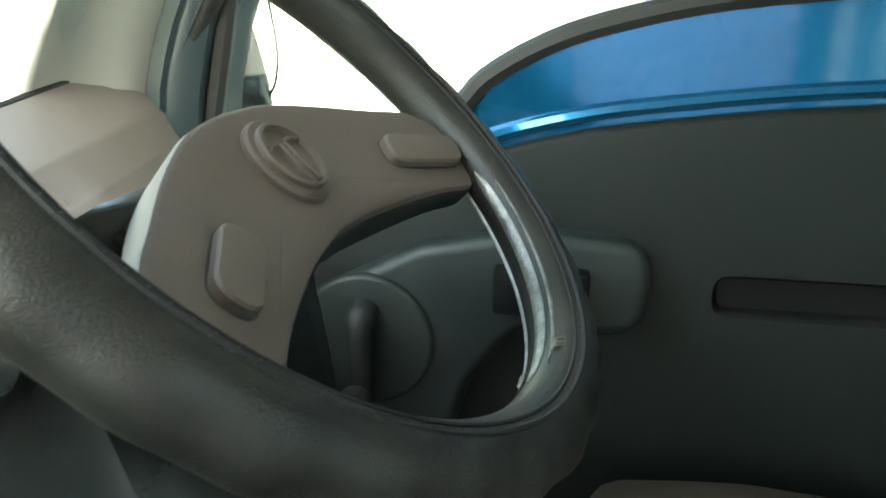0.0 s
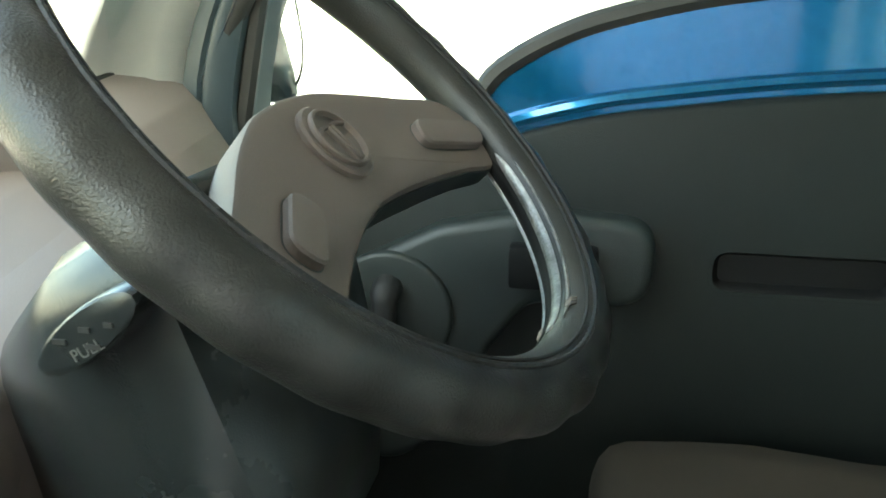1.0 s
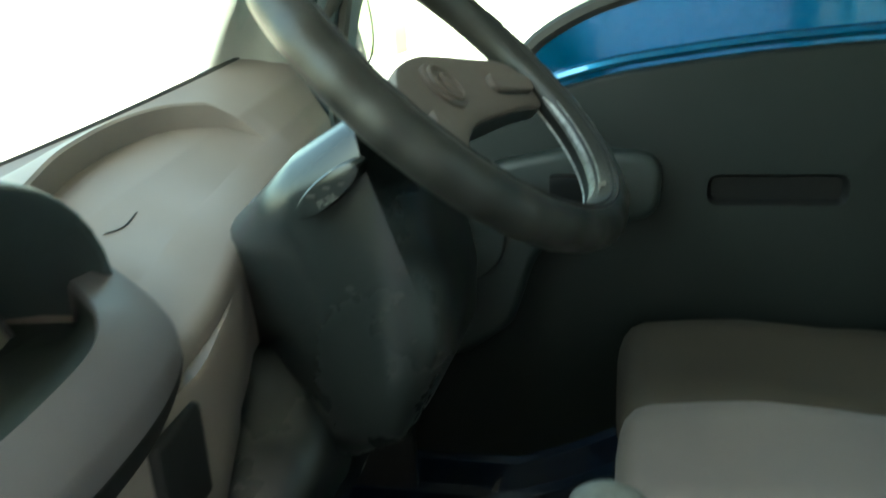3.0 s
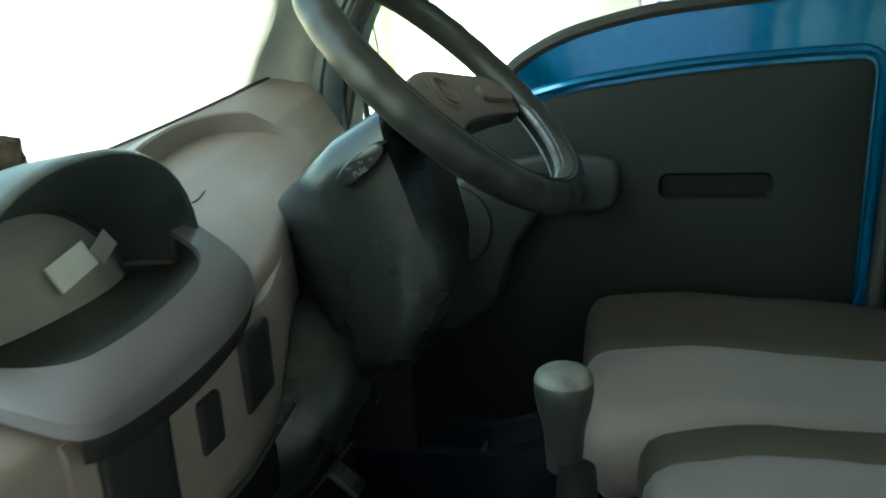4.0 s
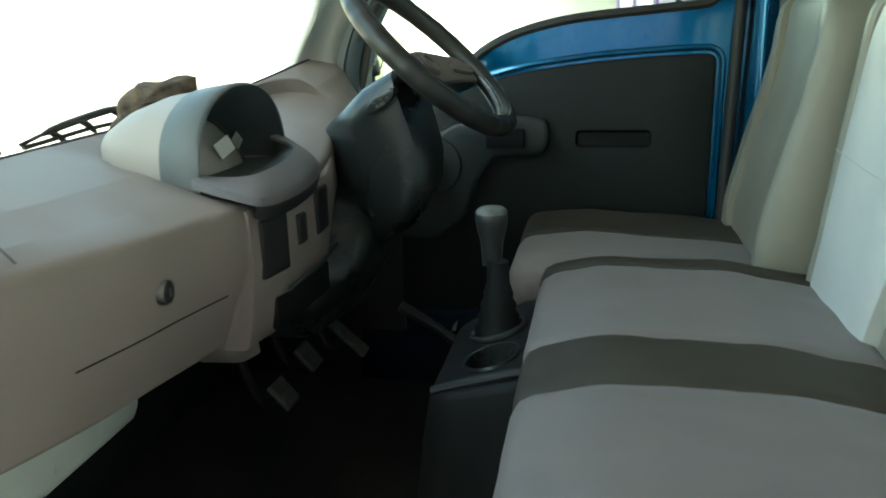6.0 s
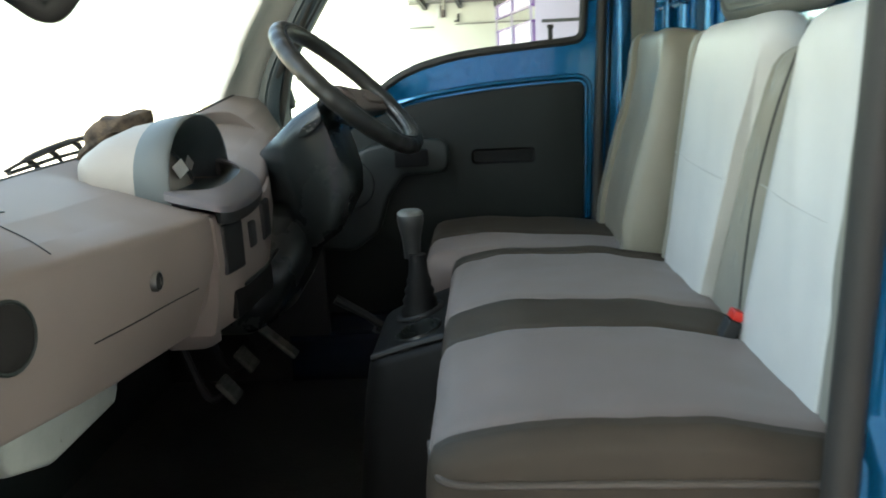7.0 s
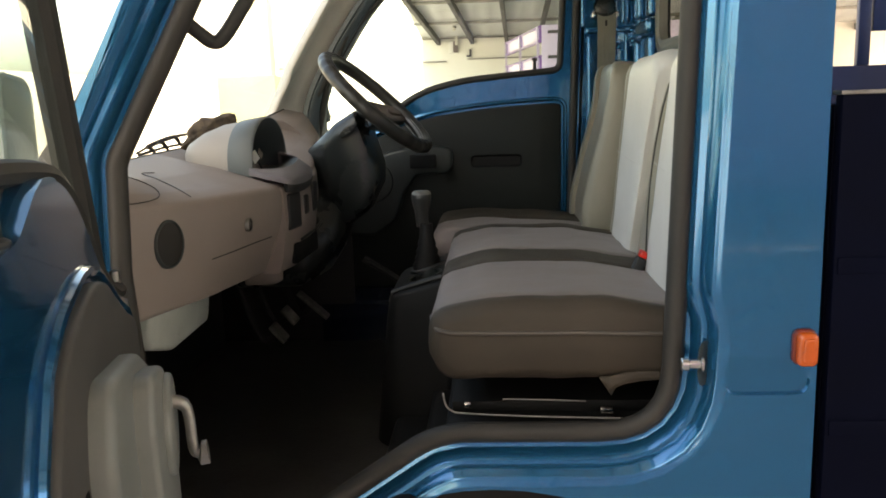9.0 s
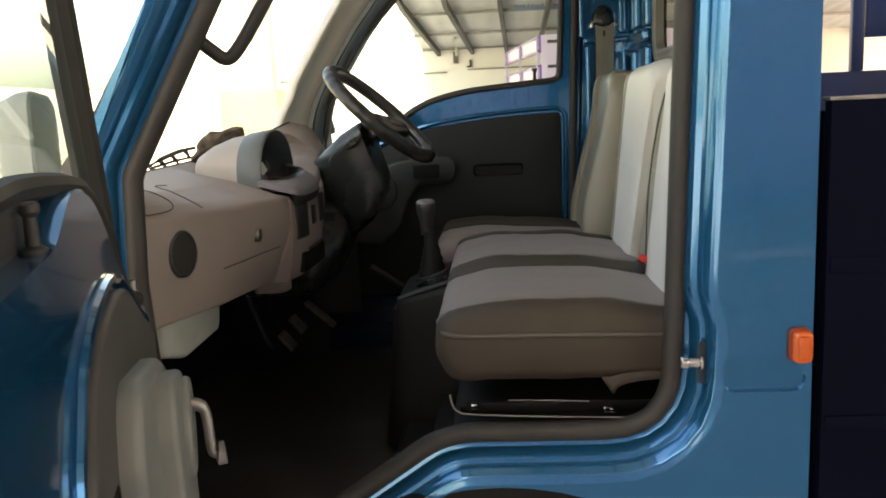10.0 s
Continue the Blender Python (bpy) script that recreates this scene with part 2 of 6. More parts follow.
def rounded(corners, seg=5, closed=True):
    """A polyline with rounded corners: (a, b, radius) each. Every corner gives seg + 1 points."""
    out = []
    n = len(corners)
    for i, (x, y, r) in enumerate(corners):
        p = V(x, y)
        if not closed and i in (0, n - 1):
            out += [p]
            continue
        a, b = V(*corners[i - 1][:2]) - p, V(*corners[(i + 1) % n][:2]) - p
        half = a.angle(b) / 2
        t = min(r / math.tan(half), 0.49 * a.length, 0.49 * b.length)
        a, b = a.normalized(), b.normalized()
        p0, p1 = p + a * t, p + b * t
        for k in range(seg + 1):
            s = k / seg
            out.append((1 - s) ** 2 * p0 + 2 * s * (1 - s) * p + s * s * p1)
    return out


def dense(loop, step=0.04, closed=True):
    out = []
    n = len(loop)
    for i in range(n if closed else n - 1):
        a, b = loop[i], loop[(i + 1) % n]
        k = max(1, int((b - a).length / step))
        out += [a.lerp(b, j / k) for j in range(k)]
    return out if closed else out + [loop[-1]]


def even(loop, n):
    """A closed loop, resampled to n points at even steps."""
    pts = loop + loop[:1]
    run = [0.0]
    for a, b in zip(pts, pts[1:]):
        run.append(run[-1] + (b - a).length)
    out, i = [], 0
    for k in range(n):
        s = run[-1] * k / n
        while run[i + 1] < s:
            i += 1
        out.append(pts[i].lerp(pts[i + 1], (s - run[i]) / max(1e-9, run[i + 1] - run[i])))
    return out


def offset(loop, d):
    """A closed 2D loop moved outwards by d (inwards: minus)."""
    n = len(loop)
    area = sum(loop[i - 1].x * loop[i].y - loop[i].x * loop[i - 1].y for i in range(n))
    s = 1 if area > 0 else -1
    out = []
    for i in range(n):
        t = (loop[(i + 1) % n] - loop[i - 1]).normalized()
        out.append(loop[i] + s * d * V(t.y, -t.x))
    return out


def prism(bm, loop, axis, a, b, bevel=0.0):
    """A 2D outline, extruded along an axis from a to b; with a bevel the rim at b is rounded."""
    place = {"x": lambda p, k: V(k, p.x, p.y), "y": lambda p, k: V(p.x, k, p.y), "z": lambda p, k: V(p.x, p.y, k)}[axis]
    rings = [[place(p, a) for p in loop]]
    if bevel:
        s = 1 if b > a else -1
        for ang in (0, 30, 60, 90):
            c = radians(ang)
            q = offset(loop, -bevel * (1 - math.cos(c)))
            rings.append([place(p, b - s * bevel * (1 - math.sin(c))) for p in q])
    else:
        rings.append([place(p, b) for p in loop])
    return loft(bm, rings)


def fill_between(bm, outer, inner_loops, place):
    """A flat sheet between an outer loop and holes."""
    edges = []
    for lp in [outer] + inner_loops:
        vs = [bm.verts.new(place(p)) for p in lp]
        edges += [bm.edges.new((vs[i], vs[(i + 1) % len(vs)])) for i in range(len(vs))]
    bmesh.ops.triangle_fill(bm, edges=edges, use_beauty=True, use_dissolve=False)


def reading(table, z):
    """A straight-line reading of a small table of (z, x)."""
    for (a, va), (b, vb) in zip(table, table[1:]):
        if z <= b:
            return va + (vb - va) * (z - a) / (b - a)
    return table[-1][1]


# ---- cab shell ----
# side outline (x, z): door opening, window and trim, seen from the side
def door_opening(shift):
    return dense(rounded([(0.50, 0.60, 0.05), (0.835, 0.829, 0.17), (1.203, 0.829, 0.11), (1.235, 1.80, 0.07), (0.655 - shift, 1.80, 0.07), (0.352 - shift, 1.275, 0.06), (0.342 - shift * 0.5, 1.10, 0.08), (0.366, 0.60, 0.05)], 6), 0.025)


OPEN = door_opening(0.0)
OPEN_FAR = door_opening(0.036)
ARCH = [V(0.925 - 0.45 * math.cos(a), 0.304 + 0.45 * math.sin(a)) for a in [0.261 + (math.pi - 0.522) * k / 24 for k in range(25)]]
SIDE = [V(-0.06, 0.42)] + ARCH + [V(1.407, 0.42), V(1.407, 1.9), V(0.605, 1.9), V(0.305, 1.30), V(0.25, 1.235), V(-0.04, 1.12)]
HINGE = V(0.36, -0.75, 0)
DOOR_TURN = -71


def side_wall(sign, name, label):
    """One side of the cab: outer skin with a stepped jamb round the door opening, and an inner skin."""
    wall = thing(name, (0.7, sign * 0.75, 0.42), label, "wall", kind="structure")
    OPEN = door_opening(0.0 if sign < 0 else 0.036)
    bm = bmesh.new()
    # ridges of the jamb: the rear post steps outwards below the latch
    def low(p):
        k = max(0.0, min(1.0, (1.075 - p.y) / 0.075)) if p.x > 1.1 else 1.0
        return k * k * (3 - 2 * k)

    def ridge(u, l):
        return [q0.lerp(q1, low(p)) for p, q0, q1 in zip(OPEN, offset(OPEN, u), offset(OPEN, l))]

    steps = [(0.0, 0.0, 0.665), (0.0, 0.0, 0.699), (0.003, 0.024, 0.700), (0.005, 0.026, 0.701), (0.008, 0.027, 0.703), (0.018, 0.036, 0.7215), (0.0225, 0.0375, 0.7232), (0.025, 0.041, 0.7238), (0.0275, 0.0445, 0.7245), (0.040, 0.0555, 0.7450), (0.0425, 0.057, 0.7462), (0.045, 0.060, 0.7468), (0.0475, 0.063, 0.7472), (0.050, 0.068, 0.7495), (0.054, 0.072, 0.75)]
    rings = [[V(p.x, sign * y, p.y) for p in ridge(u, l)] for u, l, y in steps]
    loft(bm, rings, caps=False)
    groove = rounded([(1.274, 0.905, 0.02), (1.398, 0.905, 0.02), (1.398, 0.966, 0.02), (1.274, 0.966, 0.02)], 3)
    fill_between(bm, SIDE, [ridge(0.054, 0.072), groove], lambda p: V(p.x, sign * 0.75, p.y))
    # the pressed band leans inwards towards its lower edge
    sunk = [V(p.x, sign * (0.7498 - 0.0065 * (0.966 - p.y) / 0.061), p.y) for p in offset(groove, -0.003)]
    loft(bm, [[V(p.x, sign * 0.75, p.y) for p in groove], sunk], caps=False)
    bm.faces.new([bm.verts.new(p) for p in sunk])
    part("outer_skin", bm, "blue", wall)
    bm = bmesh.new()
    fill_between(bm, [p for p in SIDE if p not in ARCH], [offset(OPEN, 0.0)], lambda p: V(p.x, sign * 0.668, p.y))
    part("inner_skin", bm, "blue", wall)
    bm = bmesh.new()
    if sign < 0:
        tube(bm, [V(p.x, -0.70, p.y) for p in offset(OPEN, 0.001)], 0.0165, 10, True)
    else:
        tube(bm, [V(p.x - (0.026 if p.x > 1.15 else 0.0), 0.679, p.y) for p in offset(OPEN, 0.001)], 0.0125, 10, True)
        tube(bm, [V(p.x, 0.712, p.y) for p in offset(OPEN, -0.003)], 0.010, 8, True)
    part("door_seal", bm, "rubber", wall, "black rubber door seal")
    return wall


wall_near = side_wall(-1, "wall_1", "blue metallic cab side with an open door frame")
wall_far = side_wall(1, "wall_2", "blue metallic cab side round the closed driver door")

# rear wall with its window
bm = bmesh.new()
RW = dense(rounded([(-0.265, 1.472, 0.06), (0.265, 1.472, 0.06), (0.265, 1.76, 0.06), (-0.265, 1.76, 0.06)], 5), 0.08)
for x in (1.385, 1.403):
    fill_between(bm, [V(-0.745, 0.45), V(0.745, 0.45), V(0.745, 1.88), V(-0.745, 1.88)], [RW], lambda p, x=x: V(x, p.x, p.y))
wall_rear = tagged(part("wall_3", bm, "blue"), "blue painted rear wall of the cab", "wall", kind="structure")
def pressing(wall, lo, hi, bevel=0.008):
    bm = bmesh.new()
    add_box(bm, lo, hi, bevel, None, 3)
    part("rib", bm, "blue", wall)


# pressed ribs and a ledge in the rear corner beside the belt
for y0, y1, z0, z1 in ((0.53, 0.61, 1.575, 1.83), (0.36, 0.425, 1.565, 1.83), (0.36, 0.49, 1.25, 1.512), (0.56, 0.60, 1.0, 1.512)):
    pressing(wall_rear, (1.366, y0, z0), (1.3845, y1, z1))
pressing(wall_rear, (1.352, 0.32, 1.520), (1.3845, 0.662, 1.556), 0.012)
for x0, x1, z0, z1, y in ((1.216, 1.229, 1.565, 1.80, 0.648), (1.236, 1.250, 0.95, 1.54, 0.650), (1.318, 1.328, 1.0, 1.545, 0.656), (1.350, 1.361, 1.0, 1.545, 0.656), (1.34, 1.372, 1.575, 1.80, 0.654)):
    pressing(wall_far, (x0, y, z0), (x1, 0.6675, z1), 0.005)
pressing(wall_far, (1.230, 0.640, 1.546), (1.384, 0.6675, 1.564), 0.006)
rear_window = thing("window_1", (1.39, 0, 1.49), "small sliding rear cab window in a grey rubber frame", "window", kind="structure")
bm = bmesh.new()
loft(bm, [[V(x, p.x, p.y) for p in offset(RW, d)] for d, x in ((0.026, 1.386), (0.026, 1.374), (0.020, 1.368), (0.008, 1.366), (0.003, 1.370), (-0.003, 1.370), (-0.008, 1.368), (-0.016, 1.371), (-0.018, 1.392))], caps=False)
part("frame", bm, "framegrey", rear_window, "grey rubber frame with a groove")
bm = bmesh.new()
add_box(bm, (1.378, -0.045, 1.475), (1.396, -0.022, 1.757), 0.003)
part("mullion", bm, "framegrey", rear_window, "grey upright between the sliding panes")
bm = bmesh.new()
prism(bm, RW, "x", 1.39, 1.394)
part("pane", bm, "pane", rear_window).visible_shadow = False

# roof, ceiling, floor
bm = bmesh.new()
loft(bm, [[V(0.50 + 0.9 * i / 8, y, 1.87 + 0.03 * math.sin(math.pi * i / 8) - 0.03 * abs(y / 0.75) ** 4) for i in range(9)] for y in [-0.752 + 1.504 * j / 12 for j in range(13)]], closed=False)
tagged(part("roof", bm, "blue"), "blue metallic cab roof", "roof", kind="structure")
bm = bmesh.new()
add_box(bm, (0.52, -0.66, 1.82), (1.38, 0.66, 1.84), 0.005)
tagged(part("ceiling", bm, "head"), "pale grey cab headlining", "ceiling", kind="structure")
bm = bmesh.new()
add_box(bm, (-0.05, -0.664, 0.54), (0.84, 0.664, 0.58), 0.004)
tagged(part("floor", bm, "floor"), "black ribbed rubber cab floor mat", "floor", kind="structure")
bm = bmesh.new()
add_box(bm, (0.845, -0.664, 0.56), (1.384, 0.664, 0.82), 0.012)
tagged(part("seat_box", bm, "consolek"), "black painted steel seat box over the engine", "seat box", kind="structure")
bm = bmesh.new()
add_box(bm, (-0.05, -0.70, 0.54), (0.02, 0.70, 1.22), 0.01)
tagged(part("wall_4", bm, "dark"), "dark front bulkhead under the dashboard", "wall", kind="structure")
bm = bmesh.new()
add_box(bm, (-0.12, -0.74, 0.45), (-0.055, 0.74, 1.16), 0.02)
tagged(part("front_panel", bm, "blue"), "blue metallic front panel of the cab", "wall", kind="structure")


bm = bmesh.new()
add_box(bm, (0.70, -0.60, 0.575), (0.85, 0.60, 0.655), 0.03, None, 4)
add_box(bm, (0.79, -0.56, 0.64), (0.85, 0.56, 0.72), 0.02, None, 4)
tagged(part("floor_step", bm, "consolek"), "rubber-covered step in front of the seat box", "step", kind="structure")
for y0, y1 in ((0.648, 0.664), (-0.664, -0.648)):
    bm = bmesh.new()
    add_box(bm, (0.02, y0, 0.58), (0.47 if y0 > 0 else 0.33, y1, 1.02), 0.004)
    tagged(part("trim", bm, "black"), "black kick panel beside the footwell", "trim", kind="structure")


# blue painted sill; its colour carries the shade of the footwell
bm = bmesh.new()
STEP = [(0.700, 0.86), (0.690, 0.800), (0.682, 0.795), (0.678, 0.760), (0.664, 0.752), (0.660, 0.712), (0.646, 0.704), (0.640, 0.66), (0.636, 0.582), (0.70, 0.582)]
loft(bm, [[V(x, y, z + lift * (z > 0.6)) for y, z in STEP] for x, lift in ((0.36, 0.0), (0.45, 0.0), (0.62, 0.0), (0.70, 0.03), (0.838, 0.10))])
tagged(part("trim", bm, "shadedsill", angle=30), "stepped blue painted sill beside the driver footwell, darkened for shade", "trim", kind="structure")
# added bright chip in place of a reflection on the sill
sill_glint = bmesh.new()
loft(sill_glint, [[V(0.585 + r * dx, y, 0.716 + r * dz) for dx, dz in ((-0.010, -0.020), (0.006, -0.014), (0.014, 0.022), (0.004, 0.012))] for y, r in ((0.664, 1.0), (0.656, 1.0), (0.654, 0.85))])
tagged(part("sill_glint", sill_glint, "chrome"), "small bright chip standing for a glint on the blue sill", "tab")


# ---- windscreen ----
def screen_base(y):
    k = abs(y) / 0.66
    if y > 0:
        return V(0.165 + 0.125 * k * k, y, 1.268 + 0.02 * y + 0.084 * k * k)
    return V(0.165 + 0.075 * k * k, y, 1.268 + 0.055 * k ** 6 + 0.02 * y)


RAKE = 0.60
windscreen = thing("window_2", (0.2, 0, 1.27), "raked windscreen glass in a black rubber seal", "windscreen", kind="structure")
YS = [-0.66 + 1.32 * i / 24 for i in range(25)]
base = [screen_base(y) for y in YS]
top = [V(screen_base(y).x + RAKE * (1.82 - screen_base(y).z), y * 0.94, 1.82) for y in YS]
bm = bmesh.new()
loft(bm, [[b.lerp(t, k / 6) for b, t in zip(base, top)] for k in range(7)], closed=False)
part("pane", bm, "pane", windscreen).visible_shadow = False
bm = bmesh.new()
low = [p + V(0.004, 0, -0.009) for p in base]
tube(bm, low + [base[-1].lerp(top[-1], k / 8) for k in range(1, 9)] + top[::-1][1:] + [top[0].lerp(base[0], k / 8) for k in range(1, 8)], 0.005, 8, True)
part("screen_seal", bm, "rubber", windscreen, "black rubber seal")

# A-pillars: pale trim inside, blue outside
SCREEN_EDGE = [(1.24, 0.215), (1.30, 0.236), (1.337, 0.254), (1.384, 0.278), (1.42, 0.298), (1.47, 0.318), (1.565, 0.377), (1.712, 0.476), (1.85, 0.57)]
PILLAR_REAR = [(1.24, 0.322), (1.30, 0.324), (1.342, 0.329), (1.387, 0.343), (1.428, 0.363), (1.48, 0.393), (1.55, 0.435), (1.635, 0.494), (1.702, 0.548), (1.85, 0.66)]
for sign, nm, lab in ((1, "pillar_1", "pale grey trimmed A-pillar beside the driver door"), (-1, "pillar_2", "blue A-pillar with black inner trim at the open door")):
    rows = []
    for k in range(17):
        z = 1.24 + 0.60 * k / 16
        xs, xo = (reading(SCREEN_EDGE, z), reading(PILLAR_REAR, z)) if sign > 0 else (0.318 + 0.5 * (z - 1.30), 0.36 + 0.577 * (z - 1.275))
        y = sign * 0.665
        if sign > 0:
            rows.append([V(xs - 0.03, y - 0.04, z), V(xs - 0.006, y - 0.076, z), V(xs + 0.004, y - 0.082, z), V(xs + 0.012, y - 0.079, z), V(xo - 0.05, y - 0.047, z), V(xo - 0.02, y - 0.022, z), V(xo + 0.004, y + 0.003, z), V(xo, y + 0.05, z), V(xs - 0.0, y + 0.06, z)])
        else:
            rows.append([V(xs - 0.015, y, z), V(xs + 0.012, y + 0.012, z), V(xs + 0.02, y + 0.018, z), V(xo - 0.014, y + 0.014, z), V(xo - 0.004, y - 0.002, z), V(xo - 0.006, y - 0.022, z), V(xs + 0.01, y - 0.02, z)])
    bm = bmesh.new()
    loft(bm, rows)
    tagged(part(nm, bm, "pale" if sign > 0 else "rubber", angle=60), lab, "pillar", kind="structure")


# ---- doors ----
def shifted(pts, dz):
    return [V(p[0], p[1] + dz) for p in pts]


SASH_FRONT = [(1.18, 0.319), (1.30, 0.321), (1.342, 0.326), (1.387, 0.340), (1.428, 0.360), (1.48, 0.390), (1.55, 0.432), (1.635, 0.491), (1.702, 0.545), (1.79, 0.612)]
SASH_REAR = [(1.18, 0.377), (1.31, 0.381), (1.345, 0.387), (1.411, 0.405), (1.46, 0.432), (1.513, 0.468), (1.602, 0.527), (1.649, 0.562), (1.715, 0.625), (1.79, 0.70)]
FAR_DOOR = dict(
    waist=[(0.372, 1.225), (0.45, 1.242), (0.605, 1.316), (0.65, 1.356), (0.70, 1.385), (0.76, 1.406), (0.86, 1.426), (1.0, 1.438), (1.11, 1.446)],
    corner=(1.146, 1.45), sash=[(0.68, 1.755, 0.05), (0.527, 1.602, 0.12), (0.42, 1.44, 0.12)],
    trim=[(0.40, 1.16), (0.46, 1.20), (0.54, 1.237), (0.62, 1.270), (0.68, 1.291), (0.74, 1.306), (0.80, 1.3155), (0.92, 1.329), (1.05, 1.337), (1.11, 1.339)],
    trim_end=[(1.156, 1.34, 0.03), (1.152, 0.965, 0.05), (0.90, 0.90, 0.1), (0.66, 0.755, 0.06), (0.52, 0.66, 0.05), (0.40, 0.66, 0.03)],
    pull=(0.865, 1.03, 1.142, 1.182), lever=(0.672, 0.757, 1.148, 1.191),
    pocket=[(0.425, 0.94, 0.04), (0.43, 1.10, 0.03), (0.50, 1.152, 0.06), (0.60, 1.202, 0.08), (0.70, 1.221, 0.08), (0.812, 1.212, 0.035), (0.806, 1.128, 0.035), (0.69, 1.125, 0.03), (0.65, 1.07, 0.06), (0.62, 0.98, 0.06), (0.55, 0.93, 0.05)], depth=0.031,
    winder=(0.55, 1.108), button=(1.075, 1.44))
NEAR_DOOR = dict(
    waist=[(0.50, 1.12), (0.55, 1.145), (0.605, 1.183), (0.67, 1.235), (0.737, 1.272), (0.80, 1.291), (0.87, 1.299), (0.95, 1.301), (1.06, 1.296)],
    corner=(1.146, 1.293), sash=[(0.78, 1.755, 0.05)],
    trim=[(0.40, 1.04), (0.43, 1.062), (0.50, 1.088), (0.60, 1.135), (0.66, 1.16), (0.73, 1.171), (0.80, 1.168), (0.887, 1.155), (0.952, 1.13)],
    trim_end=[(1.007, 1.07, 0.05), (1.06, 0.93, 0.05), (0.86, 0.90, 0.06), (0.55, 0.70, 0.06), (0.40, 0.70, 0.03)],
    pull=(0.90, 0.98, 0.99, 1.02), lever=(0.845, 0.885, 0.80, 0.835),
    pocket=[(0.50, 0.80, 0.04), (0.50, 1.005, 0.04), (0.62, 1.06, 0.06), (0.86, 1.10, 0.06), (0.90, 1.02, 0.06), (0.86, 0.90, 0.05), (0.62, 0.76, 0.05)], depth=0.026,
    winder=(0.60, 0.955), button=(0.985, 1.256))


def make_door(name, label, o, m, near):
    """A door by its outlines o (x, z), built shut on the driver's side and moved by m."""
    door = thing(name, m @ V(0.36, 0.70, 0.62), label, "door", kind="structure")

    def put(pname, bm, material, parent=door, lab="", angle=38):
        bmesh.ops.transform(bm, matrix=m, verts=bm.verts[:])
        return part(pname, bm, material, parent, lab, angle)

    outer = offset(OPEN if near else OPEN_FAR, -0.006)
    flat = lambda pts, k: [V(p.x, p.y) for p in bez([V(x, z, 0) for x, z in pts], k)]
    w, c, sash = o["waist"], o["corner"], o["sash"]
    hole = flat(w, 4) + rounded([(*w[-1], 0), (*c, 0.02), (1.16, 1.755, 0.05), *sash, (*w[0], 0)], 5, closed=False)[1:-1]
    hole = dense(hole, 0.06)
    y_in = 0.69
    bm = bmesh.new()
    if near:
        ledge = [p for p in flat(w, 4) if p.x < 0.84]
        ledge += [V(p.x, p.y) for p in bez([V(0.86, 1.297, 0), V(0.90, 1.288, 0), V(0.945, 1.270, 0), V(0.985, 1.258, 0), V(1.06, 1.255, 0)], 4)]
        front = [p for p in outer if p.y < 1.07 and p.x < 0.84]
        rear = [p for p in outer if p.y < 1.24 and p.x >= 0.84]
        lower = sorted(front, key=lambda p: -p.y)
        lower = [p for p in lower if p.x < 0.40] + sorted([p for p in front if p.x >= 0.40], key=lambda p: p.x) + sorted([p for p in rear if p.y < 0.84], key=lambda p: p.x) + sorted([p for p in rear if p.y >= 0.84], key=lambda p: p.y)
        outer = lower + [V(1.19, 1.25)] + ledge[::-1] + [V(0.44, 1.095), V(0.39, 1.08)]
    holes = [] if near else [offset(hole, 0.012)]
    fill_between(bm, outer, holes, lambda p: V(p.x, y_in, p.y))
    loft(bm, [[V(p.x, y, p.y) for p in outer] for y in (y_in, 0.742)], caps=False)
    for h in holes:
        loft(bm, [[V(p.x, y, p.y) for p in h] for y in (y_in, 0.742)], caps=False)
    fill_between(bm, outer, holes, lambda p: V(p.x, 0.742, p.y))
    put("door_shell", bm, "blue")
    bm = bmesh.new()
    if near:
        tube(bm, [V(p.x, y_in + (0.010 if p.x < 0.8 else 0.010 + 0.026 * min(1.0, (p.x - 0.8) / 0.15)), p.y + 0.004) for p in flat([(0.37, 1.085), (0.44, 1.098)] + w + [(1.19, 1.29)], 4)], 0.0125, 8)
    else:
        tube(bm, [V(p.x, y_in + 0.004, p.y) for p in offset(hole, 0.008)], 0.011, 8, True)
    put("window_seal", bm, "rubber", lab="black rubber window seal")
    if near:
        bm = bmesh.new()
        prism(bm, [V(0.85, 1.235), V(1.19, 1.235), V(1.19, 1.288), V(1.06, 1.294), V(0.85, 1.297)], "y", 0.741, 0.716, 0.004)
        put("belt_strip", bm, "rubber", lab="black outer belt strip")
    bm = bmesh.new()
    if near:
        tube(bm, [V(0.362, 0.733, 1.06)] + [V(p.x, 0.737, p.y) for p in rounded([(0.268, 1.10, 0), (0.672, 1.80, 0.06), (1.20, 1.80, 0.06), (1.205, 1.27, 0)], 6, closed=False)][1:], 0.022, 10)
    else:
        rows = []
        for k in range(21):
            z = 1.19 + 0.59 * k / 20
            xl, xr = reading(SASH_FRONT, z), reading(SASH_REAR, z)
            rows.append([V(xl, 0.748, z), V(xl, 0.672, z), V(xl + 0.006, 0.665, z), V(xl + 0.022, 0.6635, z), V(xl + 0.026, 0.667, z), V(xl + 0.029, 0.6645, z), V(xl + 0.034, 0.6645, z), V(xr - 0.012, 0.669, z), V(xr - 0.003, 0.674, z), V(xr + 0.001, 0.70, z), V(xr + 0.008, 0.748, z)])
        loft(bm, rows)
    put("sash", bm, "rubber" if near else "strip", lab="black window sash", angle=30)
    bm = bmesh.new()
